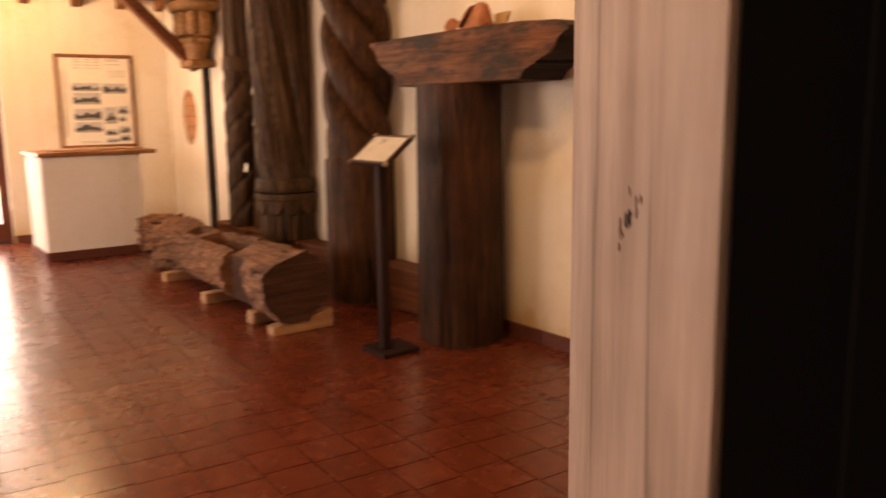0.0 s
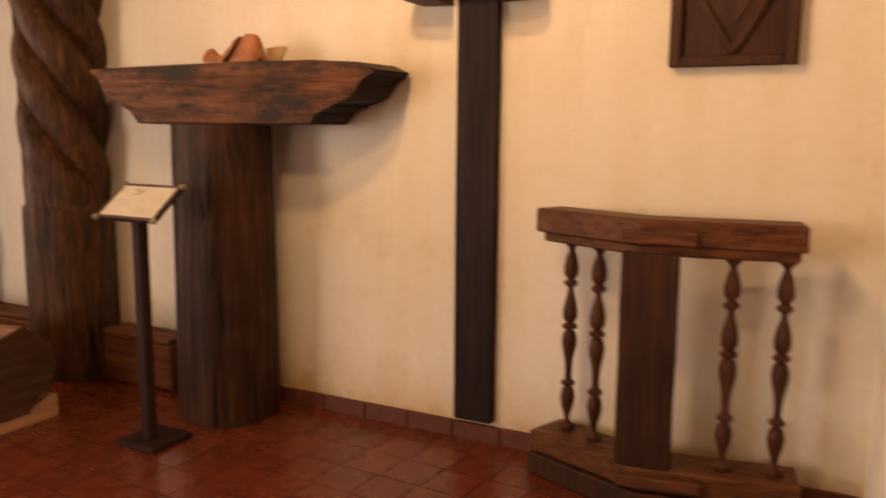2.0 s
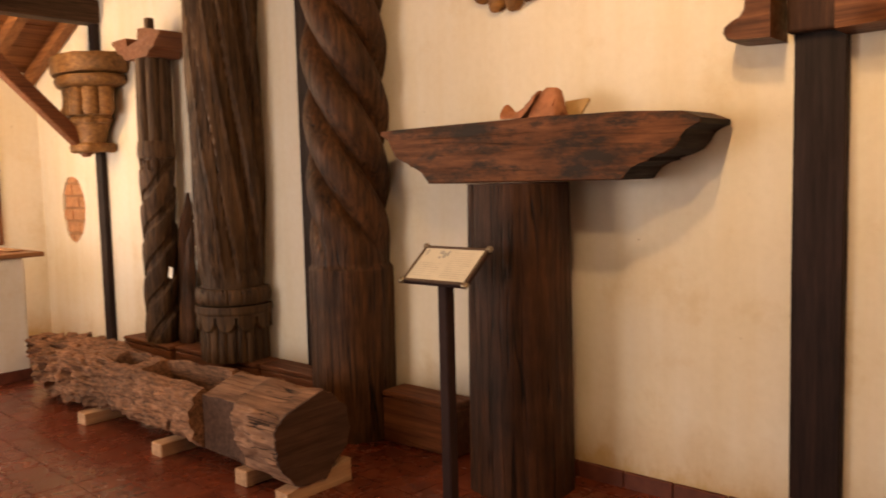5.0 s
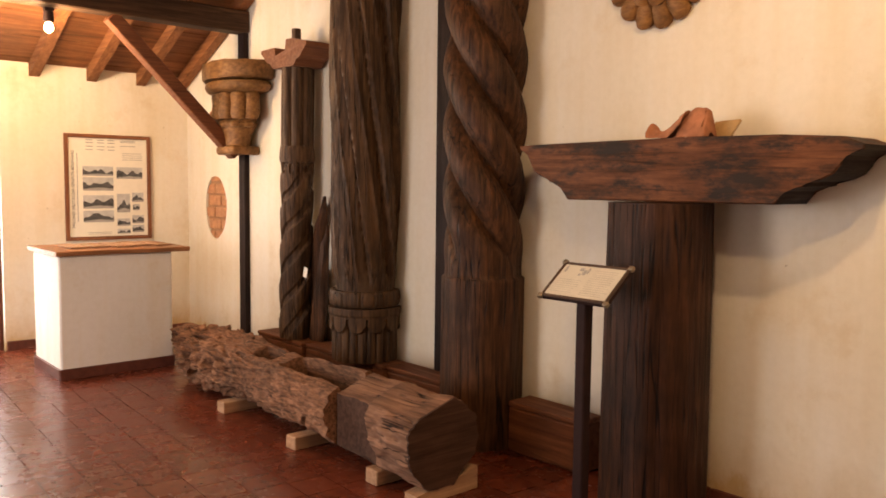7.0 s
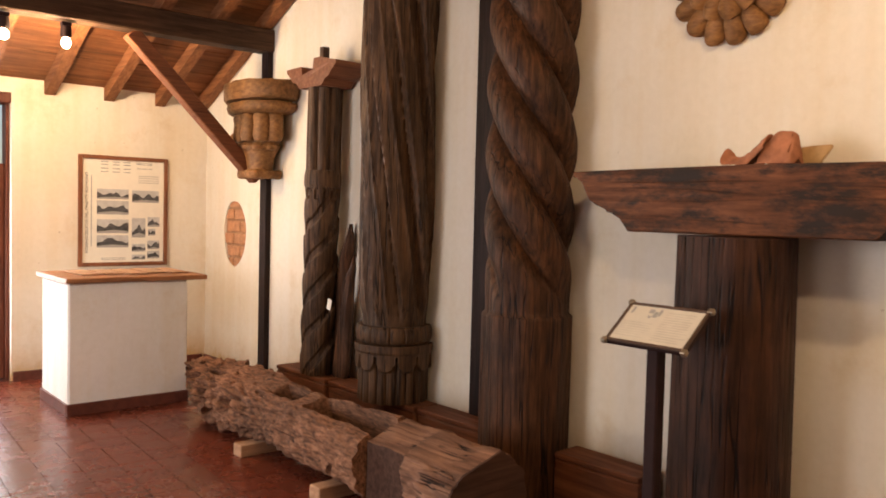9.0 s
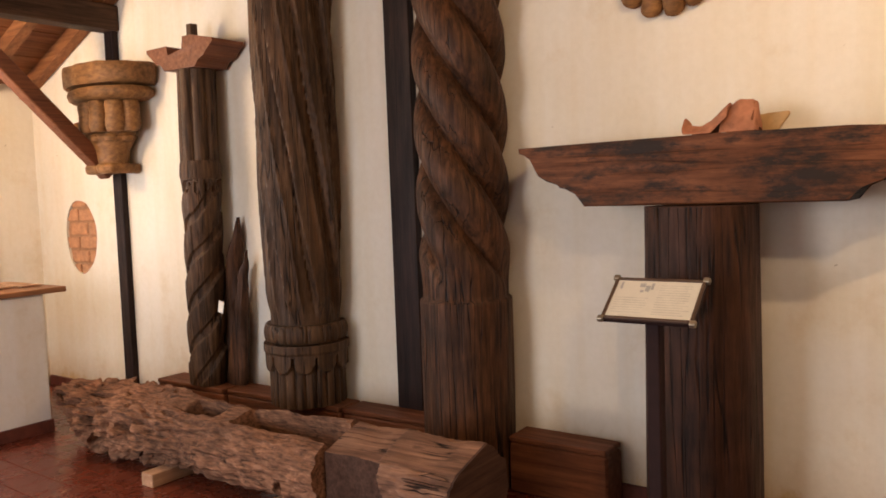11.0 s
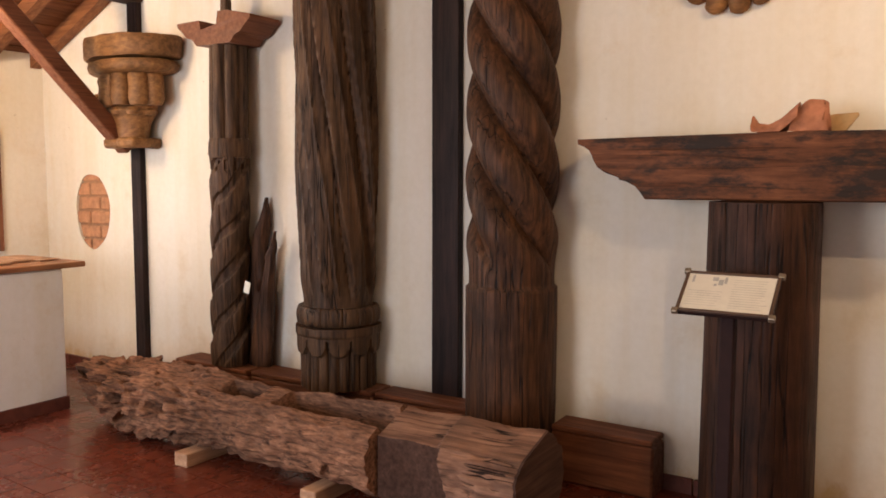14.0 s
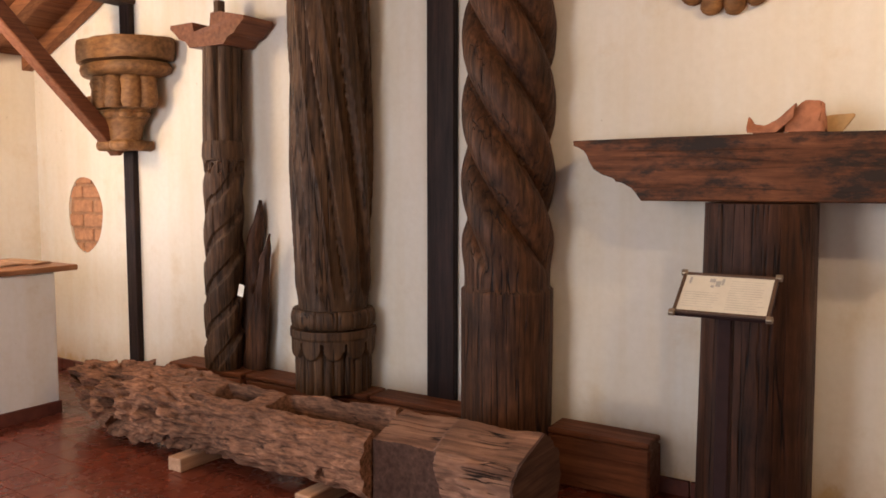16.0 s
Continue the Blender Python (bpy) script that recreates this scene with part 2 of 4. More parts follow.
def tile_material():
    m, n, l, b = material("terracotta_tile", 0.3)
    info = n.new("ShaderNodeObjectInfo")
    geo = n.new("ShaderNodeNewGeometry")
    co = geo.outputs["Position"]
    f = noise_node(n, l, co, 14, 3, 0.5)
    w = noise_node(n, l, co, 1.2, 4, 0.6)
    base = ramp(n, l, f, [(0.3, (0.12, 0.025, 0.013)), (0.7, (0.17, 0.041, 0.021))])
    add = n.new("ShaderNodeMath")
    add.operation = "ADD"
    l.new(info.outputs["Random"], add.inputs[0])
    l.new(geo.outputs["Random Per Island"], add.inputs[1])
    frac = n.new("ShaderNodeMath")
    frac.operation = "FRACT"
    l.new(add.outputs[0], frac.inputs[0])
    col = mix(n, l, "MULTIPLY", 1.0, base, ramp(n, l, frac.outputs[0], [(0, (0.86, 0.85, 0.84)), (1, (1.08, 1.05, 1.02))]))
    col = mix(n, l, "MULTIPLY", 0.6, col, ramp(n, l, w, [(0.3, (0.8, 0.78, 0.76)), (0.7, (1.1, 1.1, 1.1))]))
    l.new(col, b.inputs["Base Color"])
    l.new(ramp(n, l, noise_node(n, l, co, 5, 5, 0.7), [(0.3, (0.22,) * 3), (0.7, (0.31,) * 3)]), b.inputs["Roughness"])
    return m


TILE = tile_material()
GROUT = plain("dark_grout", (0.10, 0.034, 0.021), 0.7)


# ---- mesh helpers ----
def finish(bm, smooth=False):
    bmesh.ops.recalc_face_normals(bm, faces=bm.faces)
    if smooth:
        for f in bm.faces:
            f.smooth = True
        for e in bm.edges:
            if len(e.link_faces) == 2 and e.calc_face_angle(0) > radians(48):
                e.smooth = False


def mesh_object(name, bm, mat):
    me = bpy.data.meshes.new(name)
    bm.to_mesh(me)
    bm.free()
    me.materials.append(mat)
    return new(name, me)


def thing(name, base, label, category, group="", kind=""):
    ob = new(name)
    ob.location = base
    ob.empty_display_size = 0.1
    return tagged(ob, label, category, group, kind)


def part(name, bm, mat, parent, label="", smooth=False):
    """bm is in world coordinates; it is moved to the parent's own."""
    finish(bm, smooth)
    at = Vector(parent.location) if parent.parent is None else Vector(parent.parent.location)
    bmesh.ops.translate(bm, verts=bm.verts, vec=-at)
    ob = mesh_object(name, bm, mat)
    ob.parent = parent
    if label:
        ob["label"] = label
    return ob


def single(name, bm, mat, label, category="", kind="", group="", smooth=False):
    finish(bm, smooth)
    return tagged(mesh_object(name, bm, mat), label, category, group, kind)


def box(lo, hi, bevel=0.0, bm=None, m=None, seg=1):
    bm = bm or bmesh.new()
    made = bmesh.ops.create_cube(bm, size=1.0)["verts"]
    size = [b - a for a, b in zip(lo, hi)]
    mid = [(a + b) / 2 for a, b in zip(lo, hi)]
    for v in made:
        v.co = Vector([mid[i] + v.co[i] * size[i] for i in range(3)])
    if bevel > 0:
        edges = list({e for v in made for e in v.link_edges})
        made = list({v for f in bmesh.ops.bevel(bm, geom=edges, offset=bevel, segments=seg, profile=0.5, affect="EDGES")["faces"] for v in f.verts} | {v for v in made if v.is_valid})
    if m is not None:
        for v in made:
            v.co = m @ v.co
    return bm


def worn(bm, amount, scale, cuts=0):
    """Uneven, worn surface: cut the long edges and push the points about."""
    if cuts:
        bmesh.ops.subdivide_edges(bm, edges=[e for e in bm.edges if e.calc_length() > 0.12], cuts=cuts, use_grid_fill=True)
    for v in bm.verts:
        v.co += amount * noise.noise_vector(v.co * scale)
    return bm


def lathe(profile, centre, seg=32, bm=None, lumps=0.0, squash=1.0):
    """Turned shape from (radius, z) pairs, closed at both ends."""
    bm = bm or bmesh.new()
    rings = []
    for r, z in profile:
        ring = []
        for k in range(seg):
            a = 2 * math.pi * k / seg
            p = Vector((math.cos(a) * r, math.sin(a) * r * squash, z))
            p.xy *= 1 + lumps * noise.noise(p * 7)
            ring.append(bm.verts.new(p + Vector(centre)))
        rings.append(ring)
    skin(bm, rings)
    return bm


def skin(bm, rings, caps=True):
    for a, b in zip(rings, rings[1:]):
        n = len(a)
        for k in range(n):
            bm.faces.new((a[k], a[(k + 1) % n], b[(k + 1) % n], b[k]))
    if caps:
        bm.faces.new(rings[0][::-1])
        bm.faces.new(rings[-1])


def prism(points, axis, lo, hi, bm=None):
    """A flat outline of (u, v) pushed along an axis from lo to hi."""
    bm = bm or bmesh.new()
    order = {"x": lambda u, v, w: (w, u, v), "y": lambda u, v, w: (u, w, v), "z": lambda u, v, w: (u, v, w)}[axis]
    a = [bm.verts.new(order(u, v, lo)) for u, v in points]
    b = [bm.verts.new(order(u, v, hi)) for u, v in points]
    skin(bm, [a, b])
    return bm


def bar(p, q, w, h, bevel=0.008, bm=None):
    """A squared timber from p to q, w wide and h deep."""
    p, q = Vector(p), Vector(q)
    turn = (q - p).to_track_quat("X", "Z").to_matrix().to_4x4()
    return box((0, -w / 2, -h / 2), ((q - p).length, w / 2, h / 2), bevel, bm, Matrix.Translation(p) @ turn)


# ---- the room ----
WEST, EAST, SOUTH = -5.66, 3.127, -6.8
SLOPE = 0.45


def roof_z(x):
    return 2.60 + SLOPE * (x - WEST) if x < 0.4 else 2.60 + SLOPE * (0.4 - WEST) - SLOPE * (x - 0.4)


def wall_with_oval():
    """North wall with its plaster broken away in an oval that shows the adobe bricks."""
    bm = bmesh.new()
    outline = [(WEST - 0.4, -0.05), (5.2, -0.05), (5.2, roof_z(5.2) + 0.1), (0.4, roof_z(0.4) + 0.1), (WEST - 0.4, roof_z(WEST - 0.4) + 0.1)]
    outer = [bm.verts.new((x, 0, z)) for x, z in outline]
    inner = []
    for k in range(40):
        a = 2 * math.pi * k / 40
        r = 1 + 0.02 * math.sin(3 * a + 1) + 0.012 * math.sin(7 * a)
        inner.append(bm.verts.new((OVAL[0] + OVAL[2] * r * math.cos(a), 0, OVAL[1] + OVAL[3] * r * math.sin(a))))
    edges = [bm.edges.new((ring[k], ring[(k + 1) % len(ring)])) for ring in (outer, inner) for k in range(len(ring))]
    bmesh.ops.triangle_fill(bm, edges=edges, use_beauty=True, use_dissolve=False)
    back = [bm.verts.new(v.co + Vector((0, 0.03, 0))) for v in inner]
    for k in range(40):
        bm.faces.new((inner[k], inner[(k + 1) % 40], back[(k + 1) % 40], back[k]))
    finish(bm)
    for x0, x1 in ((WEST - 0.4, OVAL[0] - 0.4), (OVAL[0] + 0.4, 5.2)):
        box((x0, 0.032, -0.05), (x1, 0.40, 2.3), bm=bm)
    return bm


OVAL = (-5.02, 1.30, 0.225, 0.305)
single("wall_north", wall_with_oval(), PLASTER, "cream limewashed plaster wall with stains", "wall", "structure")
oval = thing("exposed_brick_oval", (OVAL[0], 0.03, OVAL[1]), "oval opening in the plaster showing adobe bricks", "exposed brick")
part("mortar_bed", box((OVAL[0] - 0.24, 0.022, OVAL[1] - 0.33), (OVAL[0] + 0.24, 0.03, OVAL[1] + 0.33)), MORTAR, oval)
rng = random.Random(4)
for row in range(6):
    for col in range(-1, 3):
        z = OVAL[1] - 0.33 + row * 0.115
        x = OVAL[0] - 0.30 + col * 0.27 + (0.13 if row % 2 else 0.0)
        x0, x1 = max(x, OVAL[0] - 0.235), min(x + 0.25, OVAL[0] + 0.235)
        if x1 - x0 > 0.05:
            part("brick", worn(box((x0, 0.006 + rng.random() * 0.004, z), (x1, 0.024, z + 0.098), 0.008), 0.003, 20), BRICK, oval)

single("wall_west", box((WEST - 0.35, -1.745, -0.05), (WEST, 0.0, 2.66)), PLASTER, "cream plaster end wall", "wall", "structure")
bm = box((WEST - 0.35, SOUTH, -0.05), (WEST, -3.31, 2.66))
box((WEST - 0.35, -3.31, 2.47), (WEST, -1.745, 2.66), bm=bm)
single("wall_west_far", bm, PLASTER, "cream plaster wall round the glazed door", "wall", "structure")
# short return wall beside the balustrade, and the wall of the doorway
bm = prism([(EAST, 0.0), (4.8, 0.0), (4.8, -2.22), (EAST + 0.099 * 2.22, -2.22)], "z", -0.05, 3.4)
single("wall_east", bm, PLASTER_WHITE, "white plastered return wall at the doorway", "wall", "structure")
bm = box((4.8, SOUTH, -0.05), (5.1, 0.0, 3.3))
single("wall_east_far", bm, PLASTER_WHITE, "plain plaster wall behind the doorway", "wall", "structure")
# unseen wall added to close the room; its openings hold the fill lamps
bm = box((WEST, SOUTH - 0.3, -0.05), (-3.7, SOUTH, 4.6))
box((-1.5, SOUTH - 0.3, -0.05), (-0.1, SOUTH, 5.2), bm=bm)
box((2.1, SOUTH - 0.3, -0.05), (5.1, SOUTH, 4.6), bm=bm)
for x0, x1 in ((-3.7, -1.5), (-0.1, 2.1)):
    box((x0, SOUTH - 0.3, 2.45), (x1, SOUTH, 4.6), bm=bm)
    box((x0, SOUTH - 0.3, -0.05), (x1, SOUTH, 0.5), bm=bm)
single("wall_south", bm, PLASTER, "unseen cream plaster wall with two assumed window openings", "wall", "structure")

# pitched board ceiling
bm = bmesh.new()
for a, b in ((WEST - 0.4, 0.4), (0.4, 5.2)):
    step = 0.16
    count = int((b - a) / step)
    for k in range(count + 1):
        x0, x1 = a + k * step, min(a + (k + 1) * step - 0.006, b)
        if x1 - x0 < 0.02:
            continue
        z0, z1, d = roof_z(x0), roof_z(x1), 0.003 * (k % 2)
        pts = [(x0, z0 + d), (x1, z1 + d), (x1, z1 + 0.03), (x0, z0 + 0.03)]
        prism(pts, "y", SOUTH - 0.3, 0.4, bm)
single("ceiling", bm, ROOF_WOOD, "pitched ceiling of red-brown boards", "ceiling", "structure")
cover = prism([(WEST - 0.5, roof_z(WEST - 0.5) + 0.035), (0.4, roof_z(0.4) + 0.04), (5.2, roof_z(5.2) + 0.035), (5.2, roof_z(5.2) + 0.1), (0.4, roof_z(0.4) + 0.12), (WEST - 0.5, roof_z(WEST - 0.5) + 0.1)], "y", SOUTH - 0.3, 0.4)
single("roof_deck", cover, ROOF_WOOD, "roof deck above the boards", "roof", "structure")

for k, y in enumerate((-0.06, -0.474, -0.942, -1.444, -1.95, -2.47, -2.97, -3.47, -3.97, -4.47, -4.97, -5.47, -5.97, -6.47)):
    bm = bmesh.new()
    x0, x1 = WEST + 0.003, 0.34
    pts = [(x0, roof_z(x0) - 0.12), (x1, roof_z(x1) - 0.12), (x1, roof_z(x1) - 0.004), (x0, roof_z(x0) - 0.004)]
    prism(pts, "y", y - 0.045, y + 0.045, bm)
    single("rafter", bm, RAFTER_WOOD, "red-brown wooden roof rafter under the boards", "rafter", "", "roof rafters")


# ---- posts, tie beams and braces ----
def wall_post(x0, x1, z0, z1):
    single("wall_post", worn(box((x0, -0.05, z0), (x1, 0.001, z1), 0.005), 0.003, 5, 3), POST_WOOD, "dark-stained timber post let into the plaster wall", "post", "", "wall posts")


wall_post(-4.445, -4.33, 0.06, 3.0)
wall_post(-1.676, -1.49, 0.09, 4.0)
wall_post(1.385, 1.58, 0.10, 4.0)


def tie_beam(x, z, y1):
    single("tie_beam", worn(box((x - 0.09, y1, z), (x + 0.09, -0.001, z + 0.19), 0.01), 0.006, 3, 3), TIE_WOOD, "dark timber tie beam crossing the room", "beam", "", "tie beams")


tie_beam(-4.39, 2.88, SOUTH)
tie_beam(-1.58, 2.95, SOUTH)
tie_beam(1.48, 3.15, SOUTH)
for x, z in ((-4.39, 2.87),):
    bm = bar((x - 0.02, -0.10, z - 1.08), (x - 0.02, -1.19, z + 0.005), 0.12, 0.11, 0.008)
    single("roof_brace", bm, BRACE_WOOD, "red-brown diagonal timber brace under the tie beam", "brace")


def spotlight(x, y, z):
    """Bulb in a short black holder under a beam."""
    ob = thing("ceiling_spotlight", (x, y, z), "lit warm bulb in a black holder under a beam, two added as fill", "spotlight", "ceiling spotlights")
    part("bracket", box((x - 0.03, y - 0.035, z + 0.10), (x + 0.03, y + 0.035, z + 0.125), 0.004), METAL_DARK, ob)
    part("holder", lathe([(0.02, 0.10), (0.036, 0.095), (0.04, 0.03), (0.034, 0.015)], (x, y, z), 20), METAL_DARK, ob, "", True)
    b = part("bulb", lathe([(0.012, 0.016), (0.024, 0.006), (0.034, -0.02), (0.03, -0.045), (0.012, -0.062)], (x, y, z), 20), BULB, ob, "glowing glass bulb", True)
    b.visible_shadow = False


# the added fill pair gets the same holder and bulb
for x, y, z, power in SPOTS:
    spotlight(x, y, z)

# ---- floor bed, skirting ----
single("floor", box((WEST - 0.4, SOUTH - 0.3, -0.06), (5.2, 0.05, -0.006)), GROUT, "tiled floor bed with dark joints", "floor", "structure")
bm = bmesh.new()
x = WEST + 0.03
while x < EAST - 0.02:
    x1 = min(x + 0.245, EAST - 0.003)
    box((x, -0.024 - 0.001 * (int(x * 9) % 2), -0.004), (x1 - 0.002, -0.001, 0.077 + 0.001 * (int(x * 7) % 2)), 0.003, bm)
    x += 0.25
single("baseboard", bm, SKIRT, "dull red clay tile skirting along the wall", "skirting", "structure")
bm = bmesh.new()
for y in np.arange(-1.735, -0.05, 0.25):
    box((WEST + 0.001, y, -0.004), (WEST + 0.024, min(y + 0.248, -0.03), 0.078), 0.003, bm)
single("baseboard_west", bm, SKIRT, "dull red clay tile skirting along the end wall", "skirting", "structure")


# ---- west door ----
door = thing("door_1", (WEST - 0.1, -2.5, 0), "red-brown glazed wooden door with small panes", "door", "", "structure")
DX0, DX1 = WEST - 0.16, WEST - 0.10
part("door_jamb", box((WEST - 0.2, -1.775, 0), (WEST - 0.06, -1.747, 2.38), 0.004), DOOR_WOOD, door)
part("door_jamb", box((WEST - 0.2, -3.308, 0), (WEST - 0.06, -3.23, 2.38), 0.004), DOOR_WOOD, door)
part("lintel", box((WEST - 0.2, -3.308, 2.38), (WEST - 0.004, -1.747, 2.468), 0.006), DOOR_WOOD, door)
part("transom_rail", box((WEST - 0.18, -3.27, 1.87), (WEST - 0.08, -1.825, 1.97), 0.004), DOOR_WOOD, door)
for y in (-1.836, -2.46, -2.58, -3.17):
    part("stile", box((DX0, y - (0.0 if y > -2 else 0.07), 0.01), (DX1, y + (0.06 if y > -2 else 0.05), 1.868), 0.004), DOOR_WOOD, door)
for z0, z1 in ((0.01, 0.20), (0.60, 0.72), (1.05, 1.09), (1.44, 1.47), (1.80, 1.868)):
    part("rail", box((DX0 + 0.008, -3.27, z0), (DX1 - 0.008, -1.838, z1), 0.003), DOOR_WOOD, door)
for z0, z1 in ((0.20, 0.60), (0.72, 1.05), (1.09, 1.44), (1.47, 1.80)):
    for y0, y1 in ((-2.41, -1.838), (-3.12, -2.63)):
        part("pane", box((DX0 + 0.025, y0, z0), (DX0 + 0.03, y1, z1)), DAY, door, "bright daylit pane")
part("transom_panel", box((DX0 + 0.02, -3.27, 1.97), (DX0 + 0.03, -1.825, 2.38)), CLAY, door, "reddish transom pane")

# ---- counter and poster ----
counter = thing("display_counter", (-4.6, -1.2, 0), "white plastered display counter with a wooden slab", "counter")
part("body", worn(box((-4.86, -1.70, 0.0), (-4.16, -0.81, 0.962), 0.012), 0.004, 3, 4), PLASTER_WHITE, counter)
part("skirting", box((-4.165, -1.712, 0.0), (-4.145, -0.805, 0.085), 0.003), SKIRT, counter, "dull red skirting strip")
part("skirting", box((-4.86, -1.716, 0.0), (-4.168, -1.695, 0.085), 0.003), SKIRT, counter)
part("slab", worn(box((-4.95, -1.725, 0.963), (-4.125, -0.665, 1.0), 0.005), 0.003, 3, 2), SLAB_WOOD, counter)
rng = random.Random(3)
for k in range(5):
    y = -1.55 + 0.17 * k
    tray = thing("wooden_sample_strip", (-4.6, y, 1.003), "thin carved wood sample lying on the counter slab", "wood sample", "samples on the counter")
    part("strip", worn(box((-4.82 + 0.05 * rng.random(), y, 1.003), (-4.3 - 0.1 * rng.random(), y + 0.14, 1.014), 0.003), 0.004, 6, 2), BLOCK_WOOD, tray)

PX = WEST + 0.004
PY0, PY1, PZ0, PZ1 = -1.21, -0.40, 0.975, 1.985
poster = thing("framed_poster", (PX, -0.86, PZ0), "framed information poster with black and white photographs", "poster")
for nm, lo, hi in (("frame_side", (PX, PY0, PZ0), (PX + 0.03, PY0 + 0.035, PZ1)), ("frame_side", (PX, PY1 - 0.035, PZ0), (PX + 0.03, PY1, PZ1)), ("frame_rail", (PX, PY0 + 0.035, PZ1 - 0.035), (PX + 0.03, PY1 - 0.035, PZ1)), ("frame_rail", (PX, PY0 + 0.035, PZ0), (PX + 0.03, PY1 - 0.035, PZ0 + 0.035))):
    part(nm, box(lo, hi, 0.004), FRAME_WOOD, poster)
part("sheet", box((PX + 0.004, PY0 + 0.03, PZ0 + 0.03), (PX + 0.012, PY1 - 0.03, PZ1 - 0.03)), PAPER, poster, "cream printed paper sheet")


def on_poster(u0, v0, u1, v1, mat, name="print_block", lift=0.0):
    """A printed area; u from the left edge, v from the top, both 0 to 1."""
    y0, y1 = PY0 + (PY1 - PY0) * u0, PY0 + (PY1 - PY0) * u1
    z1, z0 = PZ1 - (PZ1 - PZ0) * v0, PZ1 - (PZ1 - PZ0) * v1
    part(name, box((PX + 0.0115, y0, z0), (PX + 0.0135 + lift, y1, z1)), mat, poster)


def poster_photo(u0, v0, u1, v1, seed):
    """Black and white print: pale sky, an uneven dark skyline and a grey foreground."""
    on_poster(u0, v0, u1, v1, PHOTO_SKY, "photograph", 0.0005)
    w, h = PY1 - PY0, PZ1 - PZ0
    y0, y1 = PY0 + w * u0, PY0 + w * u1
    z0, z1 = PZ1 - h * v1, PZ1 - h * v0
    crest = [0.55 + 0.5 * noise.noise(Vector((k * 0.45, seed * 3.7, 0.5))) for k in range(13)]
    pts = [(y0, z0)] + [(y1, z0)] + [(y1 - (y1 - y0) * k / 12, z0 + (z1 - z0) * min(0.95, max(0.25, c))) for k, c in enumerate(crest)]
    part("photograph_land", prism(pts, "x", PX + 0.0120, PX + 0.0148), PHOTO, poster)
    pts = [(y0, z0), (y1, z0), (y1, z0 + (z1 - z0) * 0.16), ((y0 + y1) / 2, z0 + (z1 - z0) * 0.24), (y0, z0 + (z1 - z0) * 0.12)]
    part("photograph_ground", prism(pts, "x", PX + 0.0122, PX + 0.0153), INK, poster)


PRINTS = ((0.20, 0.30, 0.55, 0.39), (0.20, 0.405, 0.55, 0.53), (0.20, 0.575, 0.55, 0.70), (0.20, 0.72, 0.55, 0.83), (0.59, 0.305, 0.90, 0.415), (0.59, 0.56, 0.745, 0.74), (0.77, 0.55, 0.91, 0.64), (0.78, 0.66, 0.86, 0.72), (0.59, 0.80, 0.745, 0.87), (0.77, 0.77, 0.91, 0.85), (0.59, 0.90, 0.745, 0.945), (0.77, 0.865, 0.91, 0.935))
for k, corners in enumerate(PRINTS):
    poster_photo(*corners, k)
for v in (0.05, 0.075, 0.11, 0.14):
    for u in (0.24, 0.37, 0.49):
        on_poster(u, v, u + 0.08, v + 0.008, INK, "text_line")
for v in (0.05, 0.062, 0.10):
    on_poster(0.64, v, 0.82, v + 0.006, INK, "text_line")
for v in (0.17, 0.19, 0.21, 0.23):
    on_poster(0.66, v, 0.90, v + 0.005, INK, "text_line")
for v in (0.925, 0.94):
    on_poster(0.25, v, 0.52, v + 0.005, INK, "text_line")
on_poster(0.135, 0.18, 0.145, 0.82, INK, "text_line")


def poster_words(words, u, v, size):
    """Upright lettering that runs up the sheet's margin."""
    cu = bpy.data.curves.new("lettering", "FONT")
    cu.body, cu.size, cu.extrude = words, size, 0.0006
    tmp = bpy.data.objects.new("lettering", cu)
    scene.collection.objects.link(tmp)
    bpy.context.view_layer.update()
    me = bpy.data.meshes.new_from_object(tmp.evaluated_get(bpy.context.evaluated_depsgraph_get()))
    bpy.data.objects.remove(tmp)
    me.materials.clear()
    me.materials.append(PHOTO)
    ob = new("lettering", me)
    ob.parent = poster
    at = Vector((PX + 0.014, PY0 + (PY1 - PY0) * u, PZ1 - (PZ1 - PZ0) * v)) - Vector(poster.location)
    ob.matrix_local = Matrix.Translation(at) @ Matrix(((0, 0, 1, 0), (0, -1, 0, 0), (1, 0, 0, 0), (0, 0, 0, 1)))


poster_words("MISIONES JESUITAS DEL ORIENTE BOLIVIANO", 0.105, 0.88, 0.036)


# ---- the corbel capital on the first post ----
def half_round(profile, centre, squash, seg=40, lumps=0.04):
    """Turned oval block flattened where it meets the wall."""
    bm = lathe(profile, centre, seg, None, lumps, squash)
    for v in bm.verts:
        v.co.y = min(v.co.y, -0.003)
    return bm


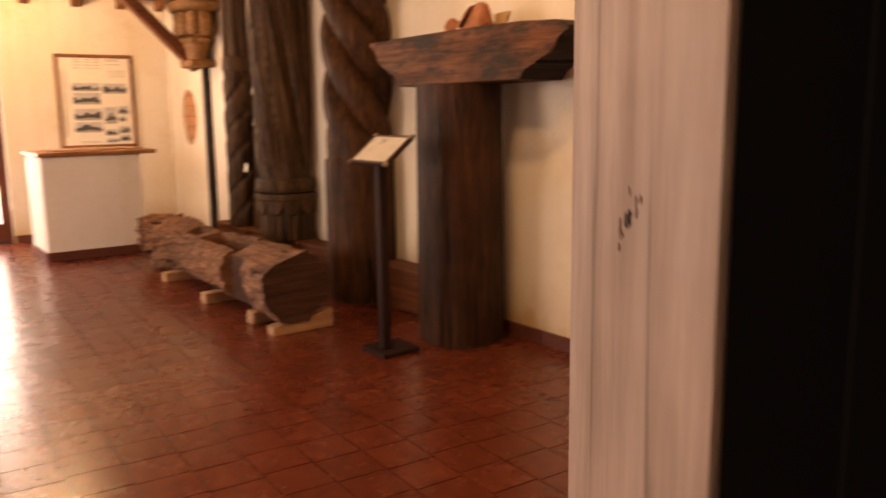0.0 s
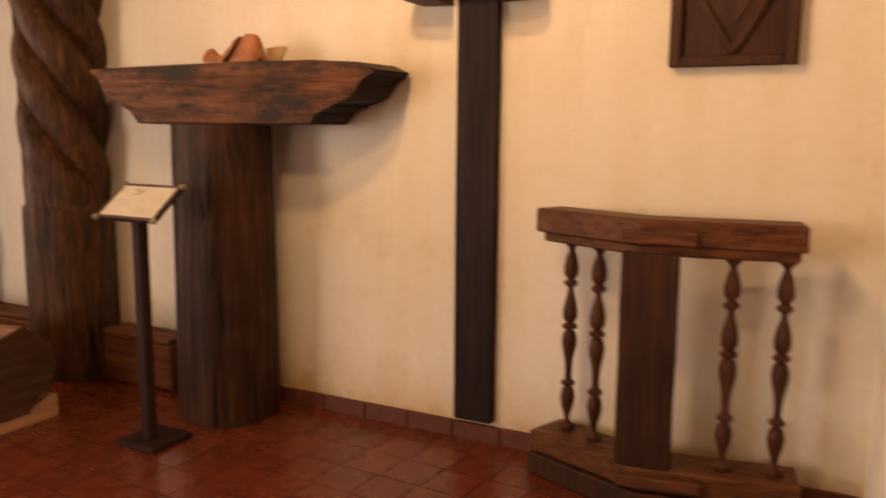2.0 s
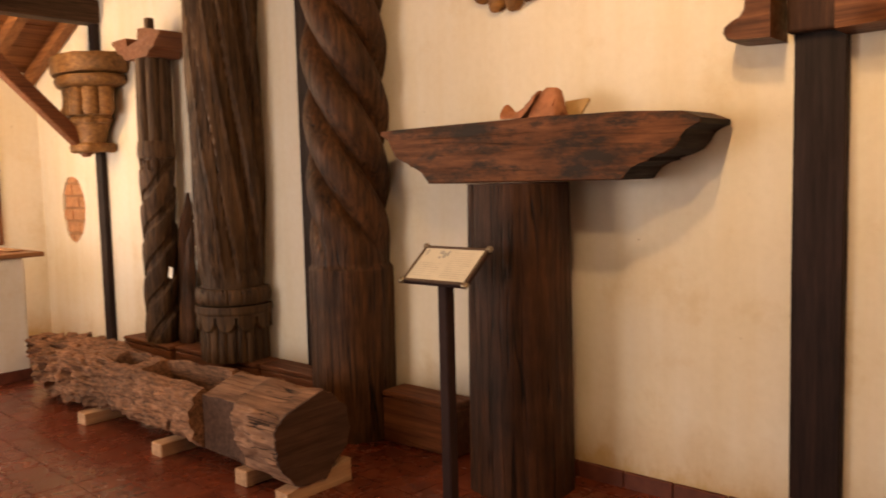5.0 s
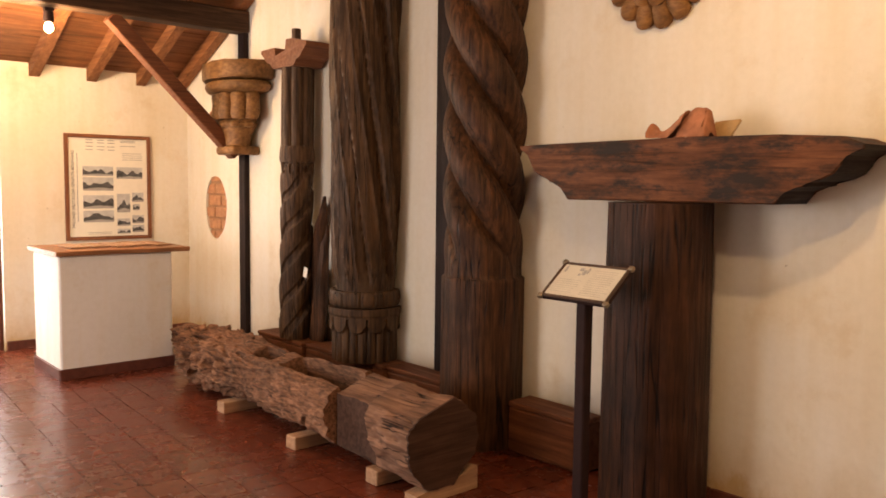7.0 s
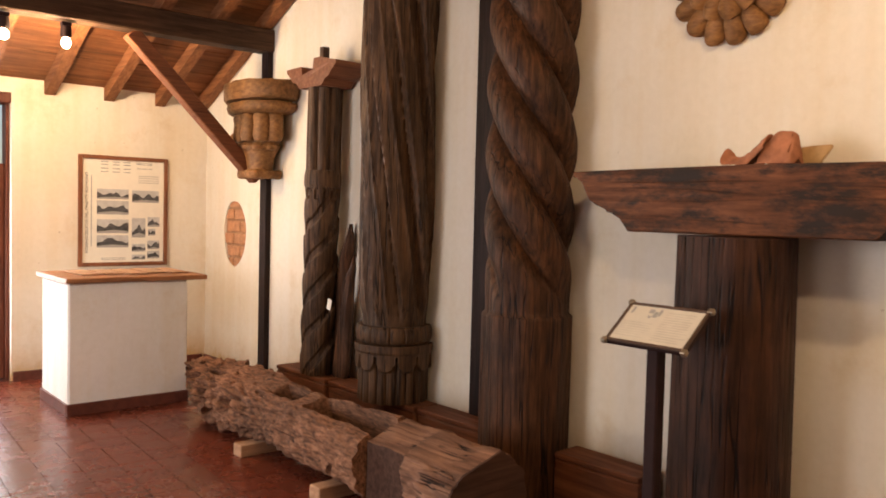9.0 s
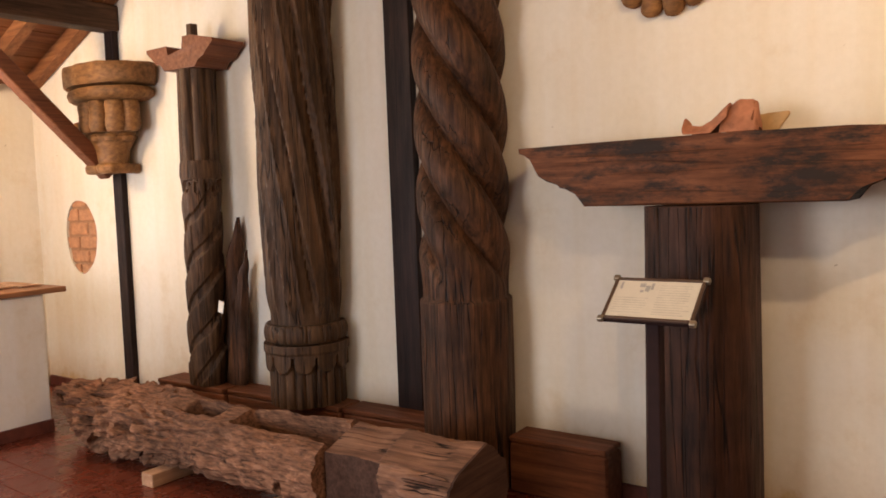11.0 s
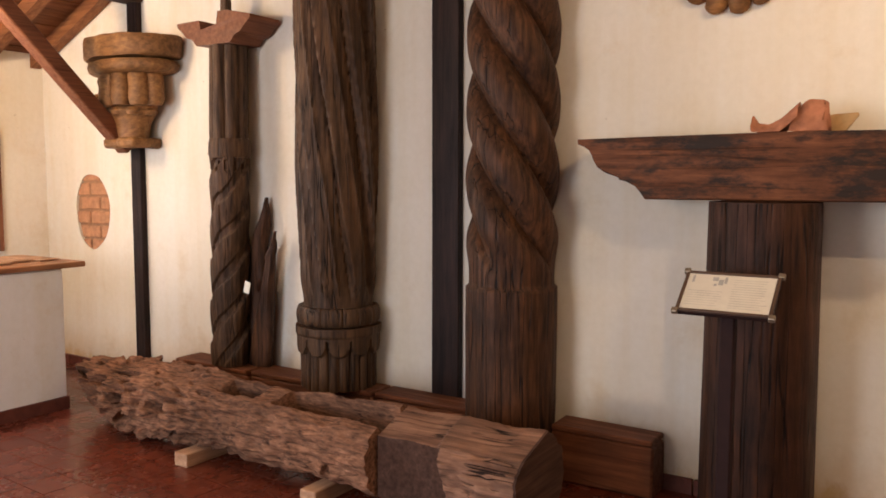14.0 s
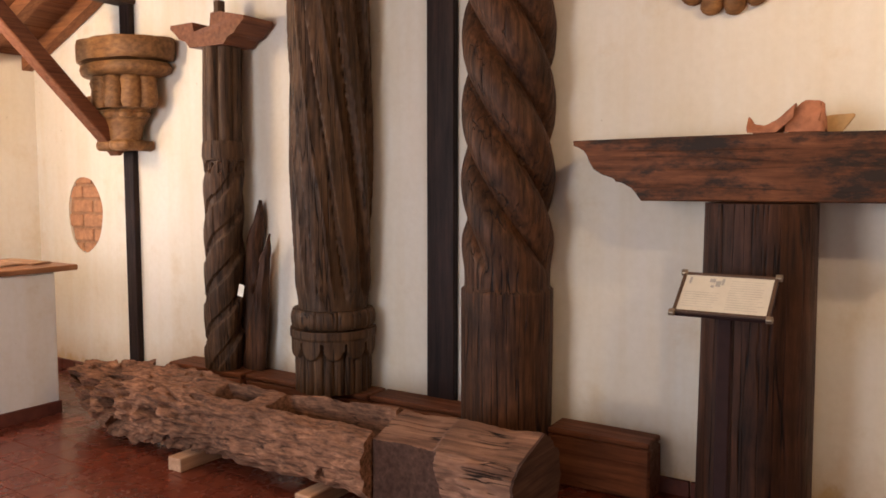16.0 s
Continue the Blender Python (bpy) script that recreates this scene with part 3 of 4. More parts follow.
def carved_capital():
    cx, cy = -4.27, -0.13
    at = (cx, cy, 0)
    ob = thing("carved_capital", (cx, cy, 1.79), "golden-brown carved wooden capital with scrolls on the wall post", "capital")
    part("abacus", worn(half_round([(0.25, 2.425), (0.43, 2.43), (0.45, 2.45), (0.455, 2.55), (0.44, 2.58), (0.3, 2.585)], at, 0.62, 48), 0.010, 7), CARVED_WOOD, ob, "thick oval top block", True)
    part("ring", worn(half_round([(0.25, 2.32), (0.37, 2.325), (0.41, 2.345), (0.425, 2.38), (0.405, 2.412), (0.25, 2.42)], at, 0.62), 0.006, 9), CARVED_WOOD, ob, "", True)
    part("bell", half_round([(0.17, 2.05), (0.21, 2.08), (0.24, 2.2), (0.26, 2.325)], at, 0.6), CARVED_WOOD, ob, "", True)
    petal = [(0.012, -0.118), (0.066, -0.110), (0.084, -0.06), (0.078, 0.03), (0.086, 0.08), (0.070, 0.116), (0.01, 0.122)]
    for k in range(6):
        a = radians(172 + 37 * k)
        part("petal", half_round(petal, (cx + 0.235 * math.cos(a), cy + 0.15 * math.sin(a), 2.205), 0.85, 18, 0.16), CARVED_WOOD, ob, "", True)
    part("neck", half_round([(0.14, 1.86), (0.15, 1.90), (0.165, 1.97), (0.205, 2.03), (0.225, 2.06), (0.21, 2.085), (0.15, 2.09)], (cx - 0.03, cy, 0), 0.68, 40, 0.10), CARVED_WOOD, ob, "", True)
    for k in range(5):
        a = radians(180 + 45 * k)
        part("leaf_lip", half_round([(0.01, -0.035), (0.055, -0.025), (0.07, 0.005), (0.05, 0.032), (0.01, 0.04)], (cx - 0.03 + 0.175 * math.cos(a), cy + 0.115 * math.sin(a), 2.055), 0.8, 16, 0.15), CARVED_WOOD, ob, "", True)
    for u0, u1, deep in ((-0.235, -0.055, -0.25), (-0.045, 0.155, -0.27)):
        part("foot_block", worn(box((cx + u0, deep, 1.79), (cx + u1, -0.003, 1.868), 0.03, seg=3), 0.008, 10), CARVED_WOOD, ob, "", True)
    for dx, z, r in ((-0.44, 2.13, 0.085), (-0.36, 2.02, 0.055)):
        part("volute", half_round([(0.01, -r), (0.7 * r, -0.75 * r), (r, 0.0), (0.7 * r, 0.75 * r), (0.01, r)], (cx + dx, cy, z), 1.0, 16, 0.1), CARVED_WOOD, ob, "", True)


carved_capital()


# ---- carved columns ----
def column_skin(centre, z0, z1, radius, turns=90, step=0.016, lean=(0.0, 0.0), closed=True):
    """radius(angle, z) gives the carved outline; lean moves the top."""
    bm = bmesh.new()
    rings, count = [], int((z1 - z0) / step)
    for j in range(count + 1):
        z = z0 + (z1 - z0) * j / count
        f = (z - z0) / (z1 - z0)
        ring = []
        for k in range(turns):
            a = 2 * math.pi * k / turns
            r = radius(a, z)
            q = Vector((math.cos(a), math.sin(a), z))
            r += 0.006 * noise.noise(Vector((q.x * 3, q.y * 3, z * 1.3))) + 0.003 * noise.noise(Vector((q.x * 22, q.y * 22, z * 2.0)))
            ring.append(bm.verts.new((centre[0] + lean[0] * f + r * q.x, min(centre[1] + lean[1] * f + r * q.y, -0.004), z)))
        rings.append(ring)
    skin(bm, rings, closed)
    return bm


def smoothstep(a, b, x):
    t = min(1, max(0, (x - a) / (b - a)))
    return t * t * (3 - 2 * t)


def rope(a, z, strands, pitch, hand, depth, sharp=1.0):
    """Height of a rounded strand, 0 in the groove and 1 on its back."""
    w = (a * strands / (2 * math.pi) + hand * z * strands / pitch) % 1.0
    return depth * (abs(math.sin(math.pi * w)) ** sharp)


def twisted(a, z):
    grow = smoothstep(1.03, 1.32, z)
    plain_part = 0.232 + 0.012 * smoothstep(0.0, 0.35, z) - 0.018 * smoothstep(1.0, 1.014, z) + 0.004 * math.cos(8 * a)
    strand = 0.146 + rope(a, z, 4, 1.5, 1.0, 0.099, 0.5)
    return plain_part * (1 - grow) + strand * grow


twist = thing("twisted_column", (-1.07, -0.19, 0.3), "dark carved wooden column twisted like a thick rope", "column")
part("shaft", column_skin((-1.07, -0.19), 0.0, 3.15, twisted, 96), COLUMN_WOOD, twist, "", True)


def fluted(a, z):
    """Slanting lobes, each with a sharp edge on one side."""
    grow = smoothstep(0.80, 0.98, z)
    base = 0.209 + 0.012 * smoothstep(0.9, 2.0, z)
    w = (a * 8 / (2 * math.pi) + z * 8 / 10.5 + 0.10 * noise.noise(Vector((math.cos(a) * 2, math.sin(a) * 2, z * 1.1)))) % 1.0
    lobe = 0.072 * smoothstep(0.0, 0.13, w) * (1 - 0.8 * w ** 1.3) - 0.034
    ridge = 0.013 * smoothstep(0.10, 0.0, abs(w - 0.62))
    return base + grow * (lobe + ridge)


flut = thing("fluted_column", (-2.275, -0.18, 0.3), "dark carved wooden column with slanting flutes and a collar", "column")
FC = (-2.275, -0.185)
part("shaft", column_skin(FC, 0.78, 3.15, fluted, 128), COLUMN_GREY, flut, "", True)


def staved_collar(a, z):
    swell = 0.015 * math.sin(math.pi * (z - 0.69) / 0.11) ** 0.6 if 0.69 < z < 0.80 else 0.0
    nick = 0.010 * smoothstep(0.12, 0.0, abs((a * 22 / (2 * math.pi) + 0.2 * math.sin(5 * a)) % 1.0 - 0.5))
    return 0.240 + swell - nick


def scalloped(a, z):
    """A narrow band whose lower edge hangs in rounded tongues."""
    w = (a * 11 / (2 * math.pi)) % 1.0
    drop = 0.605 - 0.095 * math.sqrt(max(0.0, 1 - (2 * w - 1) ** 2))
    tongue = smoothstep(drop - 0.006, drop + 0.006, z)
    return 0.216 + 0.018 * abs(math.sin(11 * a)) ** 0.5 * (1 - tongue) + tongue * (0.036 + 0.008 * smoothstep(0.625, 0.635, z))


part("collar", column_skin(FC, 0.69, 0.80, staved_collar, 176, 0.008), COLUMN_GREY, flut, "", True)
part("scalloped_band", column_skin(FC, 0.302, 0.682, scalloped, 176, 0.007), COLUMN_GREY, flut, "band of hanging carved tongues", True)


def thin_spiral(a, z):
    w = (a * 3 / (2 * math.pi) - z * 3 / 0.83 + 0.14 * noise.noise(Vector((math.cos(a), math.sin(a), z * 2.6)))) % 1.0
    band = smoothstep(0.26, 0.31, w) * (1 - 0.35 * smoothstep(0.5, 1.0, w))
    low = 0.107 + 0.026 * band + 0.005 * band * noise.noise(Vector((math.cos(a) * 11, math.sin(a) * 11, z * 1.5)))
    if 1.62 < z < 1.69 and math.sin(12 * a) > 0.35:
        low -= 0.016
    high = 0.101 + 0.028 * abs(math.sin(3.5 * a + 0.5)) ** 0.7
    top = smoothstep(1.80, 1.84, z)
    return low * (1 - top) + high * top


thin = thing("spiral_column", (-3.26, -0.16, 0.3), "slender grey-brown wooden column with spiral carving", "column")
part("shaft", column_skin((-3.25, -0.17), 0.302, 2.44, thin_spiral, 108, 0.011, (0.03, 0.01)), COLUMN_GREY, thin, "", True)
part("ring", lathe([(0.1, 1.70), (0.134, 1.705), (0.141, 1.73), (0.138, 1.80), (0.131, 1.83), (0.1, 1.835)], (-3.230, -0.163, 0), 36, None, 0.03), COLUMN_GREY, thin, "", True)
# No recess here: a raised near-black oval gives the hole's inner shade.
hole = lathe([(0.002, -0.036), (0.018, -0.024), (0.024, 0.0), (0.018, 0.024), (0.002, 0.036)], (-3.238, -0.292, 0.45), 14, None, 0.2, 0.35)
part("knot_hole_shade", hole, BLACK, thin, "near-black oval painting the shade of a hole in the shaft", True)
prof = [(-0.43, 2.60), (-0.43, 2.575), (-0.36, 2.53), (-0.32, 2.50), (-0.25, 2.485), (-0.20, 2.44), (0.20, 2.44), (0.25, 2.485), (0.32, 2.50), (0.36, 2.53), (0.43, 2.575), (0.43, 2.60), (0.17, 2.645), (0.06, 2.645), (0.05, 2.56), (-0.14, 2.54), (-0.16, 2.60)]
bm = prism([(-3.23 + 0.80 * u, z) for u, z in prof], "y", -0.29, -0.03)
part("capital_block", worn(bm, 0.006, 8), BRACE_WOOD, thin, "reddish notched capital block")
part("tenon", worn(box((-3.27, -0.19, 2.545), (-3.215, -0.13, 2.75), 0.006), 0.004, 10), COLUMN_GREY, thin)
SLIVERS = (
    (-0.05, ((0.302, -3.25, -3.05), (0.9, -3.19, -3.03), (1.1, -3.15, -3.01), (1.25, -3.10, -2.985), (1.36, -3.04, -2.985), (1.44, -3.015, -3.0))),
    (-0.10, ((0.302, -3.14, -2.945), (0.5, -3.10, -2.925), (0.7, -3.05, -2.91), (0.9, -3.00, -2.90), (1.07, -2.955, -2.885), (1.15, -2.915, -2.875), (1.22, -2.887, -2.880))),
)
for j, (y, outline) in enumerate(SLIVERS):
    bm = bmesh.new()
    rings = []
    for i in range(61):
        z = outline[0][0] + (outline[-1][0] - outline[0][0]) * i / 60
        xl, xr = (float(np.interp(z, [o[0] for o in outline], [o[k] for o in outline])) for k in (1, 2))
        xl += 0.020 * noise.noise(Vector((z * 9, j, 0))) + 0.010 * noise.noise(Vector((z * 31, j, 4)))
        xr += 0.008 * noise.noise(Vector((z * 14, j, 8)))
        mid, half = (xl + xr) / 2, max(abs(xr - xl) / 2, 0.004)
        ring = []
        for b in np.linspace(0, 2 * math.pi, 28, endpoint=False):
            rough = 1 + 0.22 * noise.noise(Vector((math.cos(b) * 3, math.sin(b) * 3, z * 3 + j)))
            ring.append(bm.verts.new((mid + half * math.cos(b), min(-0.004, y + min(0.045, half * 0.6 + 0.008) * math.sin(b) * rough), z)))
        rings.append(ring)
    skin(bm, rings)
    single("broken_wood_splinter", bm, COLUMN_WOOD, "jagged dark splinter of column wood leaning beside the column", "wood fragment", "", "column splinters", True)
tag = thing("paper_tag", (-3.06, -0.2, 0.83), "small white paper tag on the splinter", "tag")
part("tag_sheet", box((-0.025, -0.002, -0.04), (0.025, 0.002, 0.04), 0, None, pose(-3.045, -0.205, 0.845, 0, 14, 0)), PAPER, tag)

# ---- low timbers that the columns stand on ----
for x0, x1, z1, y0 in ((-3.72, -3.0, 0.300, -0.26), (-2.99, -1.98, 0.299, -0.24), (-1.97, -1.325, 0.298, -0.225), (-0.82, -0.275, 0.298, -0.215)):
    timber = thing("base_timber", ((x0 + x1) / 2, -0.13, 0), "red-brown squared timber lying along the wall under the columns", "timber", "base timbers")
    part("beam", worn(box((x0, y0, 0.0), (x1, -0.032, z1 - 0.032), 0.012), 0.006, 4, 3), PLANK_WOOD, timber)
    part("top_board", worn(box((x0 + 0.004, y0 - 0.004, z1 - 0.030), (x1 - 0.004, -0.034, z1), 0.006), 0.004, 4, 3), PLANK_WOOD, timber)

# ---- the pillar with its bracket beam ----
pillar = thing("wooden_pillar", (0.212, -0.28, 0), "dark brown rounded wooden pillar standing at the wall", "pillar")
bm = bmesh.new()
rings = []
for j in range(46):
    f = j / 45
    z = 1.468 * f
    grow = 1 + 0.05 * (1 - f)
    ring = []
    for k in range(72):
        a = 2 * math.pi * k / 72
        ca, sa = math.cos(a), math.sin(a)
        x = 0.226 * grow * math.copysign(abs(ca) ** 0.8, ca)
        y = 0.226 * math.copysign(abs(sa) ** 0.8, sa) * grow
        groove = 0.012 * smoothstep(0.02, 0.0, abs(x + 0.11)) + 0.010 * smoothstep(0.02, 0.0, abs(x - 0.15)) + 0.006 * smoothstep(0.012, 0, abs(x - 0.02))
        y += groove * (1 if y < 0 else 0) + 0.005 * noise.noise(Vector((x * 14, 3, z * 1.2)))
        ring.append(bm.verts.new((0.212 + x, -0.282 + y, z)))
    rings.append(ring)
skin(bm, rings)
part("shaft", bm, PILLAR_WOOD, pillar, "", True)


def ogee(side):
    """Carved end of the bracket: outline from the bottom to the top."""
    e = [(0.0, 0.0), (0.022, 0.028), (0.042, 0.058), (0.09, 0.074), (0.125, 0.080), (0.128, 0.098), (0.19, 0.110), (0.235, 0.135), (0.262, 0.172), (0.275, 0.212), (0.31, 0.224), (0.343, 0.234), (0.345, 0.255)]
    return [(side * u, v) for u, v in e]


right = [(0.785 + u, 1.472 + v * 0.95) for u, v in ogee(1)]
left = [(-0.304 + u * 0.98, 1.472 + v * 1.1) for u, v in ogee(-1)]
outline = right + [(1.05, 1.745), (0.8, 1.757), (0.3, 1.764), (-0.3, 1.762)] + left[::-1]
bm = prism(outline, "y", -0.345, -0.03)
bmesh.ops.bevel(bm, geom=[e for e in bm.edges if abs(e.verts[0].co.y - e.verts[1].co.y) < 0.01], offset=0.006, segments=1, affect="EDGES")
bracket = single("bracket_beam", worn(bm, 0.006, 5), BEAM_WOOD, "reddish carved bracket beam with stepped ends on the pillar", "beam")
bracket.data.materials.append(END_GRAIN)
for f in bracket.data.polygons:
    if abs(f.normal.y) < 0.35 and abs(f.center.x - 0.24) > 0.5 and f.normal.z < 0.6:
        f.material_index = 1

# clay fragment on the beam
tilefrag = thing("clay_fragment", (0.5, -0.2, 1.764), "broken curved terracotta piece lying on the bracket beam", "pottery fragment")


def clay_sheet(path, width, bow, cy=-0.27, thick=0.014, ragged=0.02):
    """A curved fired-clay shell: path of (x, z), width across, bowed up in the middle."""
    bm = bmesh.new()
    fine = []
    for (xa, za), (xb, zb) in zip(path, path[1:]):
        fine += [(xa + (xb - xa) * k / 4, za + (zb - za) * k / 4) for k in range(4)]
    fine.append(path[-1])
    rows, ny = [], 9
    for side in (1, 0):
        for i, (px, pz) in enumerate(fine):
            row = []
            for k in range(ny):
                v = k / (ny - 1) - 0.5
                y = cy + v * width * (1 + ragged * 6 * noise.noise(Vector((px * 30, v * 3, 2))))
                z = pz + 0.030 - bow * 4 * v * v + side * thick + 0.004 * noise.noise(Vector((px * 25, y * 25, 4)))
                row.append(bm.verts.new((px + 0.012 * noise.noise(Vector((i, v * 6, 1))), y, max(z, 1.766 + side * 0.004))))
            rows.append(row)
    n = len(fine)
    top, low = rows[:n], rows[n:]
    for g in (top, low):
        for i in range(n - 1):
            for k in range(ny - 1):
                bm.faces.new((g[i][k], g[i + 1][k], g[i + 1][k + 1], g[i][k + 1]))
    loop = [(0, k) for k in range(ny)] + [(i, ny - 1) for i in range(1, n)] + [(n - 1, k) for k in range(ny - 2, -1, -1)] + [(i, 0) for i in range(n - 2, 0, -1)]
    for (a, b), (p, q) in zip(loop, loop[1:] + loop[:1]):
        bm.faces.new((top[a][b], top[p][q], low[p][q], low[a][b]))
    return bm


part("curled_shard", clay_sheet([(0.15, 1.795), (0.165, 1.765), (0.21, 1.757), (0.26, 1.775), (0.30, 1.815), (0.335, 1.845)], 0.13, 0.05), CLAY, tilefrag, "", True)
part("upright_shard", clay_sheet([(0.30, 1.79), (0.325, 1.815), (0.355, 1.846), (0.37, 1.853), (0.425, 1.853), (0.445, 1.84), (0.452, 1.755)], 0.12, 0.15), CLAY, tilefrag, "", True)
plate = prism([(0.43, 1.764), (0.505, 1.764), (0.555, 1.830), (0.55, 1.842), (0.47, 1.834), (0.425, 1.838)], "y", -0.205, -0.188)
bmesh.ops.bevel(plate, geom=list(plate.edges), offset=0.004, segments=1, affect="EDGES")
part("flat_shard", worn(plate, 0.004, 18), CLAY_PALE, tilefrag, "yellowish clay shard")


# ---- information stand ----
stand = thing("information_stand", (0.21, -0.78, 0), "dark metal stand with a tilted framed text panel", "sign stand")
part("base_plate", box((0.065, -0.885, 0.0), (0.30, -0.64, 0.028), 0.005), METAL_DARK, stand)
part("pole", box((0.172, -0.835, 0.028), (0.226, -0.78, 1.095), 0.006), METAL_DARK, stand)
C0, C1 = Vector((0.19, -0.885, 1.06)), Vector((0.19, -0.715, 1.196))
up = (C1 - C0).normalized()
nrm = Vector((1, 0, 0)).cross(up)
PL = Matrix(((1, up.x, nrm.x, 0.19), (0, up.y, nrm.y, (C0.y + C1.y) / 2), (0, up.z, nrm.z, (C0.z + C1.z) / 2), (0, 0, 0, 1)))
HW, HH = 0.178, (C1 - C0).length / 2
part("panel_back", box((-HW, -HH, -0.022), (HW, HH, -0.006), 0.002, None, PL), METAL_DARK, stand)
for lo, hi in (((-HW, -HH, -0.006), (-HW + 0.013, HH, 0.006)), ((HW - 0.013, -HH, -0.006), (HW, HH, 0.006)), ((-HW + 0.013, -HH, -0.006), (HW - 0.013, -HH + 0.013, 0.006)), ((-HW + 0.013, HH - 0.013, -0.006), (HW - 0.013, HH, 0.006))):
    part("panel_frame", box(lo, hi, 0.002, None, PL), PANEL_FRAME, stand)
for sx in (-1, 1):
    for sy in (-1, 1):
        part("corner_cap", box((sx * HW - 0.012, sy * HH - 0.012, -0.012), (sx * HW + 0.012, sy * HH + 0.012, 0.009), 0.003, None, PL), BRASS, stand, "worn metal corner")
part("sheet", box((-HW + 0.013, -HH + 0.013, -0.006), (HW - 0.013, HH - 0.013, 0.001), 0, None, PL), SIGN_PAPER, stand, "cream printed text sheet")
rng = random.Random(11)
for k in range(13):
    v = 0.078 - 0.0125 * k
    if k > 5:
        part("text_line", box((-0.152, v, 0.0008), (-0.018 - 0.02 * rng.random(), v + 0.0028, 0.0016), 0, None, PL), INK_FAINT, stand)
    part("text_line", box((0.012, v - 0.006, 0.0008), (0.15 - 0.03 * rng.random(), v - 0.0032, 0.0016), 0, None, PL), INK_FAINT, stand)
for u, v, w, h in ((-0.07, 0.062, 0.022, 0.02), (-0.045, 0.04, 0.018, 0.03), (-0.024, 0.05, 0.01, 0.034), (-0.062, 0.034, 0.012, 0.012)):
    part("picture_mark", box((u, v, 0.0008), (u + w, v + h, 0.002), 0, None, PL), INK, stand, "mark of a small sketched picture")
part("picture_mark", box((-0.148, 0.05, 0.0008), (-0.139, 0.086, 0.002), 0, None, PL), INK, stand)


# ---- feet of a carved bracket on the third post, rosette, panel ----
def scroll_foot(side, heel):
    """Foot-like carved scroll: flat sole, round toe outward, narrowing to a shank."""
    e = [(0.0, 0.0), (0.150, 0.004), (0.185, 0.014), (0.200, 0.040), (0.194, 0.066), (0.165, 0.088), (0.130, 0.100), (0.112, 0.125), (0.108, 0.20), (0.150, 0.32), (0.175, 0.42), (0.165, 0.56), (0.12, 0.66), (0.0, 0.68)]
    bm = bmesh.new()
    rings = []
    for y, shrink in ((-0.002, 1.0), (-0.15, 1.0), (-0.185, 0.96), (-0.205, 0.86)):
        rings.append([bm.verts.new((heel + side * u * shrink, y, 2.005 + v * (0.5 + 0.5 * shrink) + 0.02 * (1 - shrink))) for u, v in e])
    skin(bm, rings)
    return worn(bm, 0.006, 9)


capital = thing("carved_bracket", (1.48, -0.1, 2.0), "brown carved bracket with outward scroll feet on the wall post", "bracket")
part("scroll_foot", scroll_foot(-1, 1.345), RAIL_WOOD, capital, "", True)
part("scroll_foot", scroll_foot(1, 1.575), RAIL_WOOD, capital, "", True)
part("centre_block", worn(box((1.37, -0.10, 2.025), (1.60, -0.052, 2.75), 0.012, seg=2), 0.006, 8, 2), RPOST_WOOD, capital)

RC = (-0.01, 2.63)
ros = thing("carved_rosette", (RC[0], -0.05, RC[1]), "round carved wooden rosette of petals on the wall", "rosette")


def petal_disc(r, y0, y1, petals, ruffle):
    bm = bmesh.new()
    rings = []
    for f, y in ((0.02, y1), (0.5, y1 + 0.01), (0.78, y1), (0.95, y1 + 0.02), (1.0, (y0 + y1) / 2), (0.96, y0)):
        ring = []
        for k in range(120):
            a = 2 * math.pi * k / 120
            lobe = abs(math.sin(petals * a / 2)) ** 0.5
            rr = r * f * (1 - ruffle * (1 - lobe) * f)
            ring.append(bm.verts.new((RC[0] + rr * math.cos(a), y + 0.03 * (1 - lobe) * f * (1 if y < y0 else 0), RC[1] + rr * math.sin(a))))
        rings.append(ring)
    skin(bm, rings)
    return worn(bm, 0.006, 14)


part("outer_petals", petal_disc(0.305, -0.001, -0.07, 15, 0.14), CARVED_WOOD, ros, "", True)
part("middle_petals", petal_disc(0.20, -0.06, -0.11, 11, 0.16), CARVED_WOOD, ros, "", True)
part("centre", petal_disc(0.10, -0.10, -0.14, 7, 0.2), CARVED_WOOD, ros, "", True)

panel = thing("carved_wall_panel", (2.55, -0.02, 1.706), "dark carved wooden panel with a diamond hung on the wall", "wall panel")
X0, X1, Z0, Z1 = 2.315, 2.785, 1.706, 2.40
part("back_board", box((X0 + 0.02, -0.022, Z0 + 0.02), (X1 - 0.02, -0.002, Z1 - 0.02)), SHUTTER_WOOD, panel)
for lo, hi in (((X0, -0.05, Z0), (X0 + 0.045, -0.002, Z1)), ((X1 - 0.045, -0.05, Z0), (X1, -0.002, Z1)), ((X0 + 0.045, -0.05, Z0), (X1 - 0.045, -0.002, Z0 + 0.04)), ((X0 + 0.045, -0.05, Z1 - 0.04), (X1 - 0.045, -0.002, Z1))):
    part("frame_bar", box(lo, hi, 0.005), SHUTTER_WOOD, panel)
mx, mz = (X0 + X1) / 2, (Z0 + Z1) / 2
for a, b in (((X0 + 0.055, mz), (mx, Z0 + 0.05)), ((mx, Z0 + 0.05), (X1 - 0.055, mz)), ((X0 + 0.055, mz), (mx, Z1 - 0.05)), ((mx, Z1 - 0.05), (X1 - 0.055, mz))):
    part("diamond_bar", bar((a[0], -0.033, a[1]), (b[0], -0.033, b[1]), 0.022, 0.03, 0.006), SHUTTER_WOOD, panel)
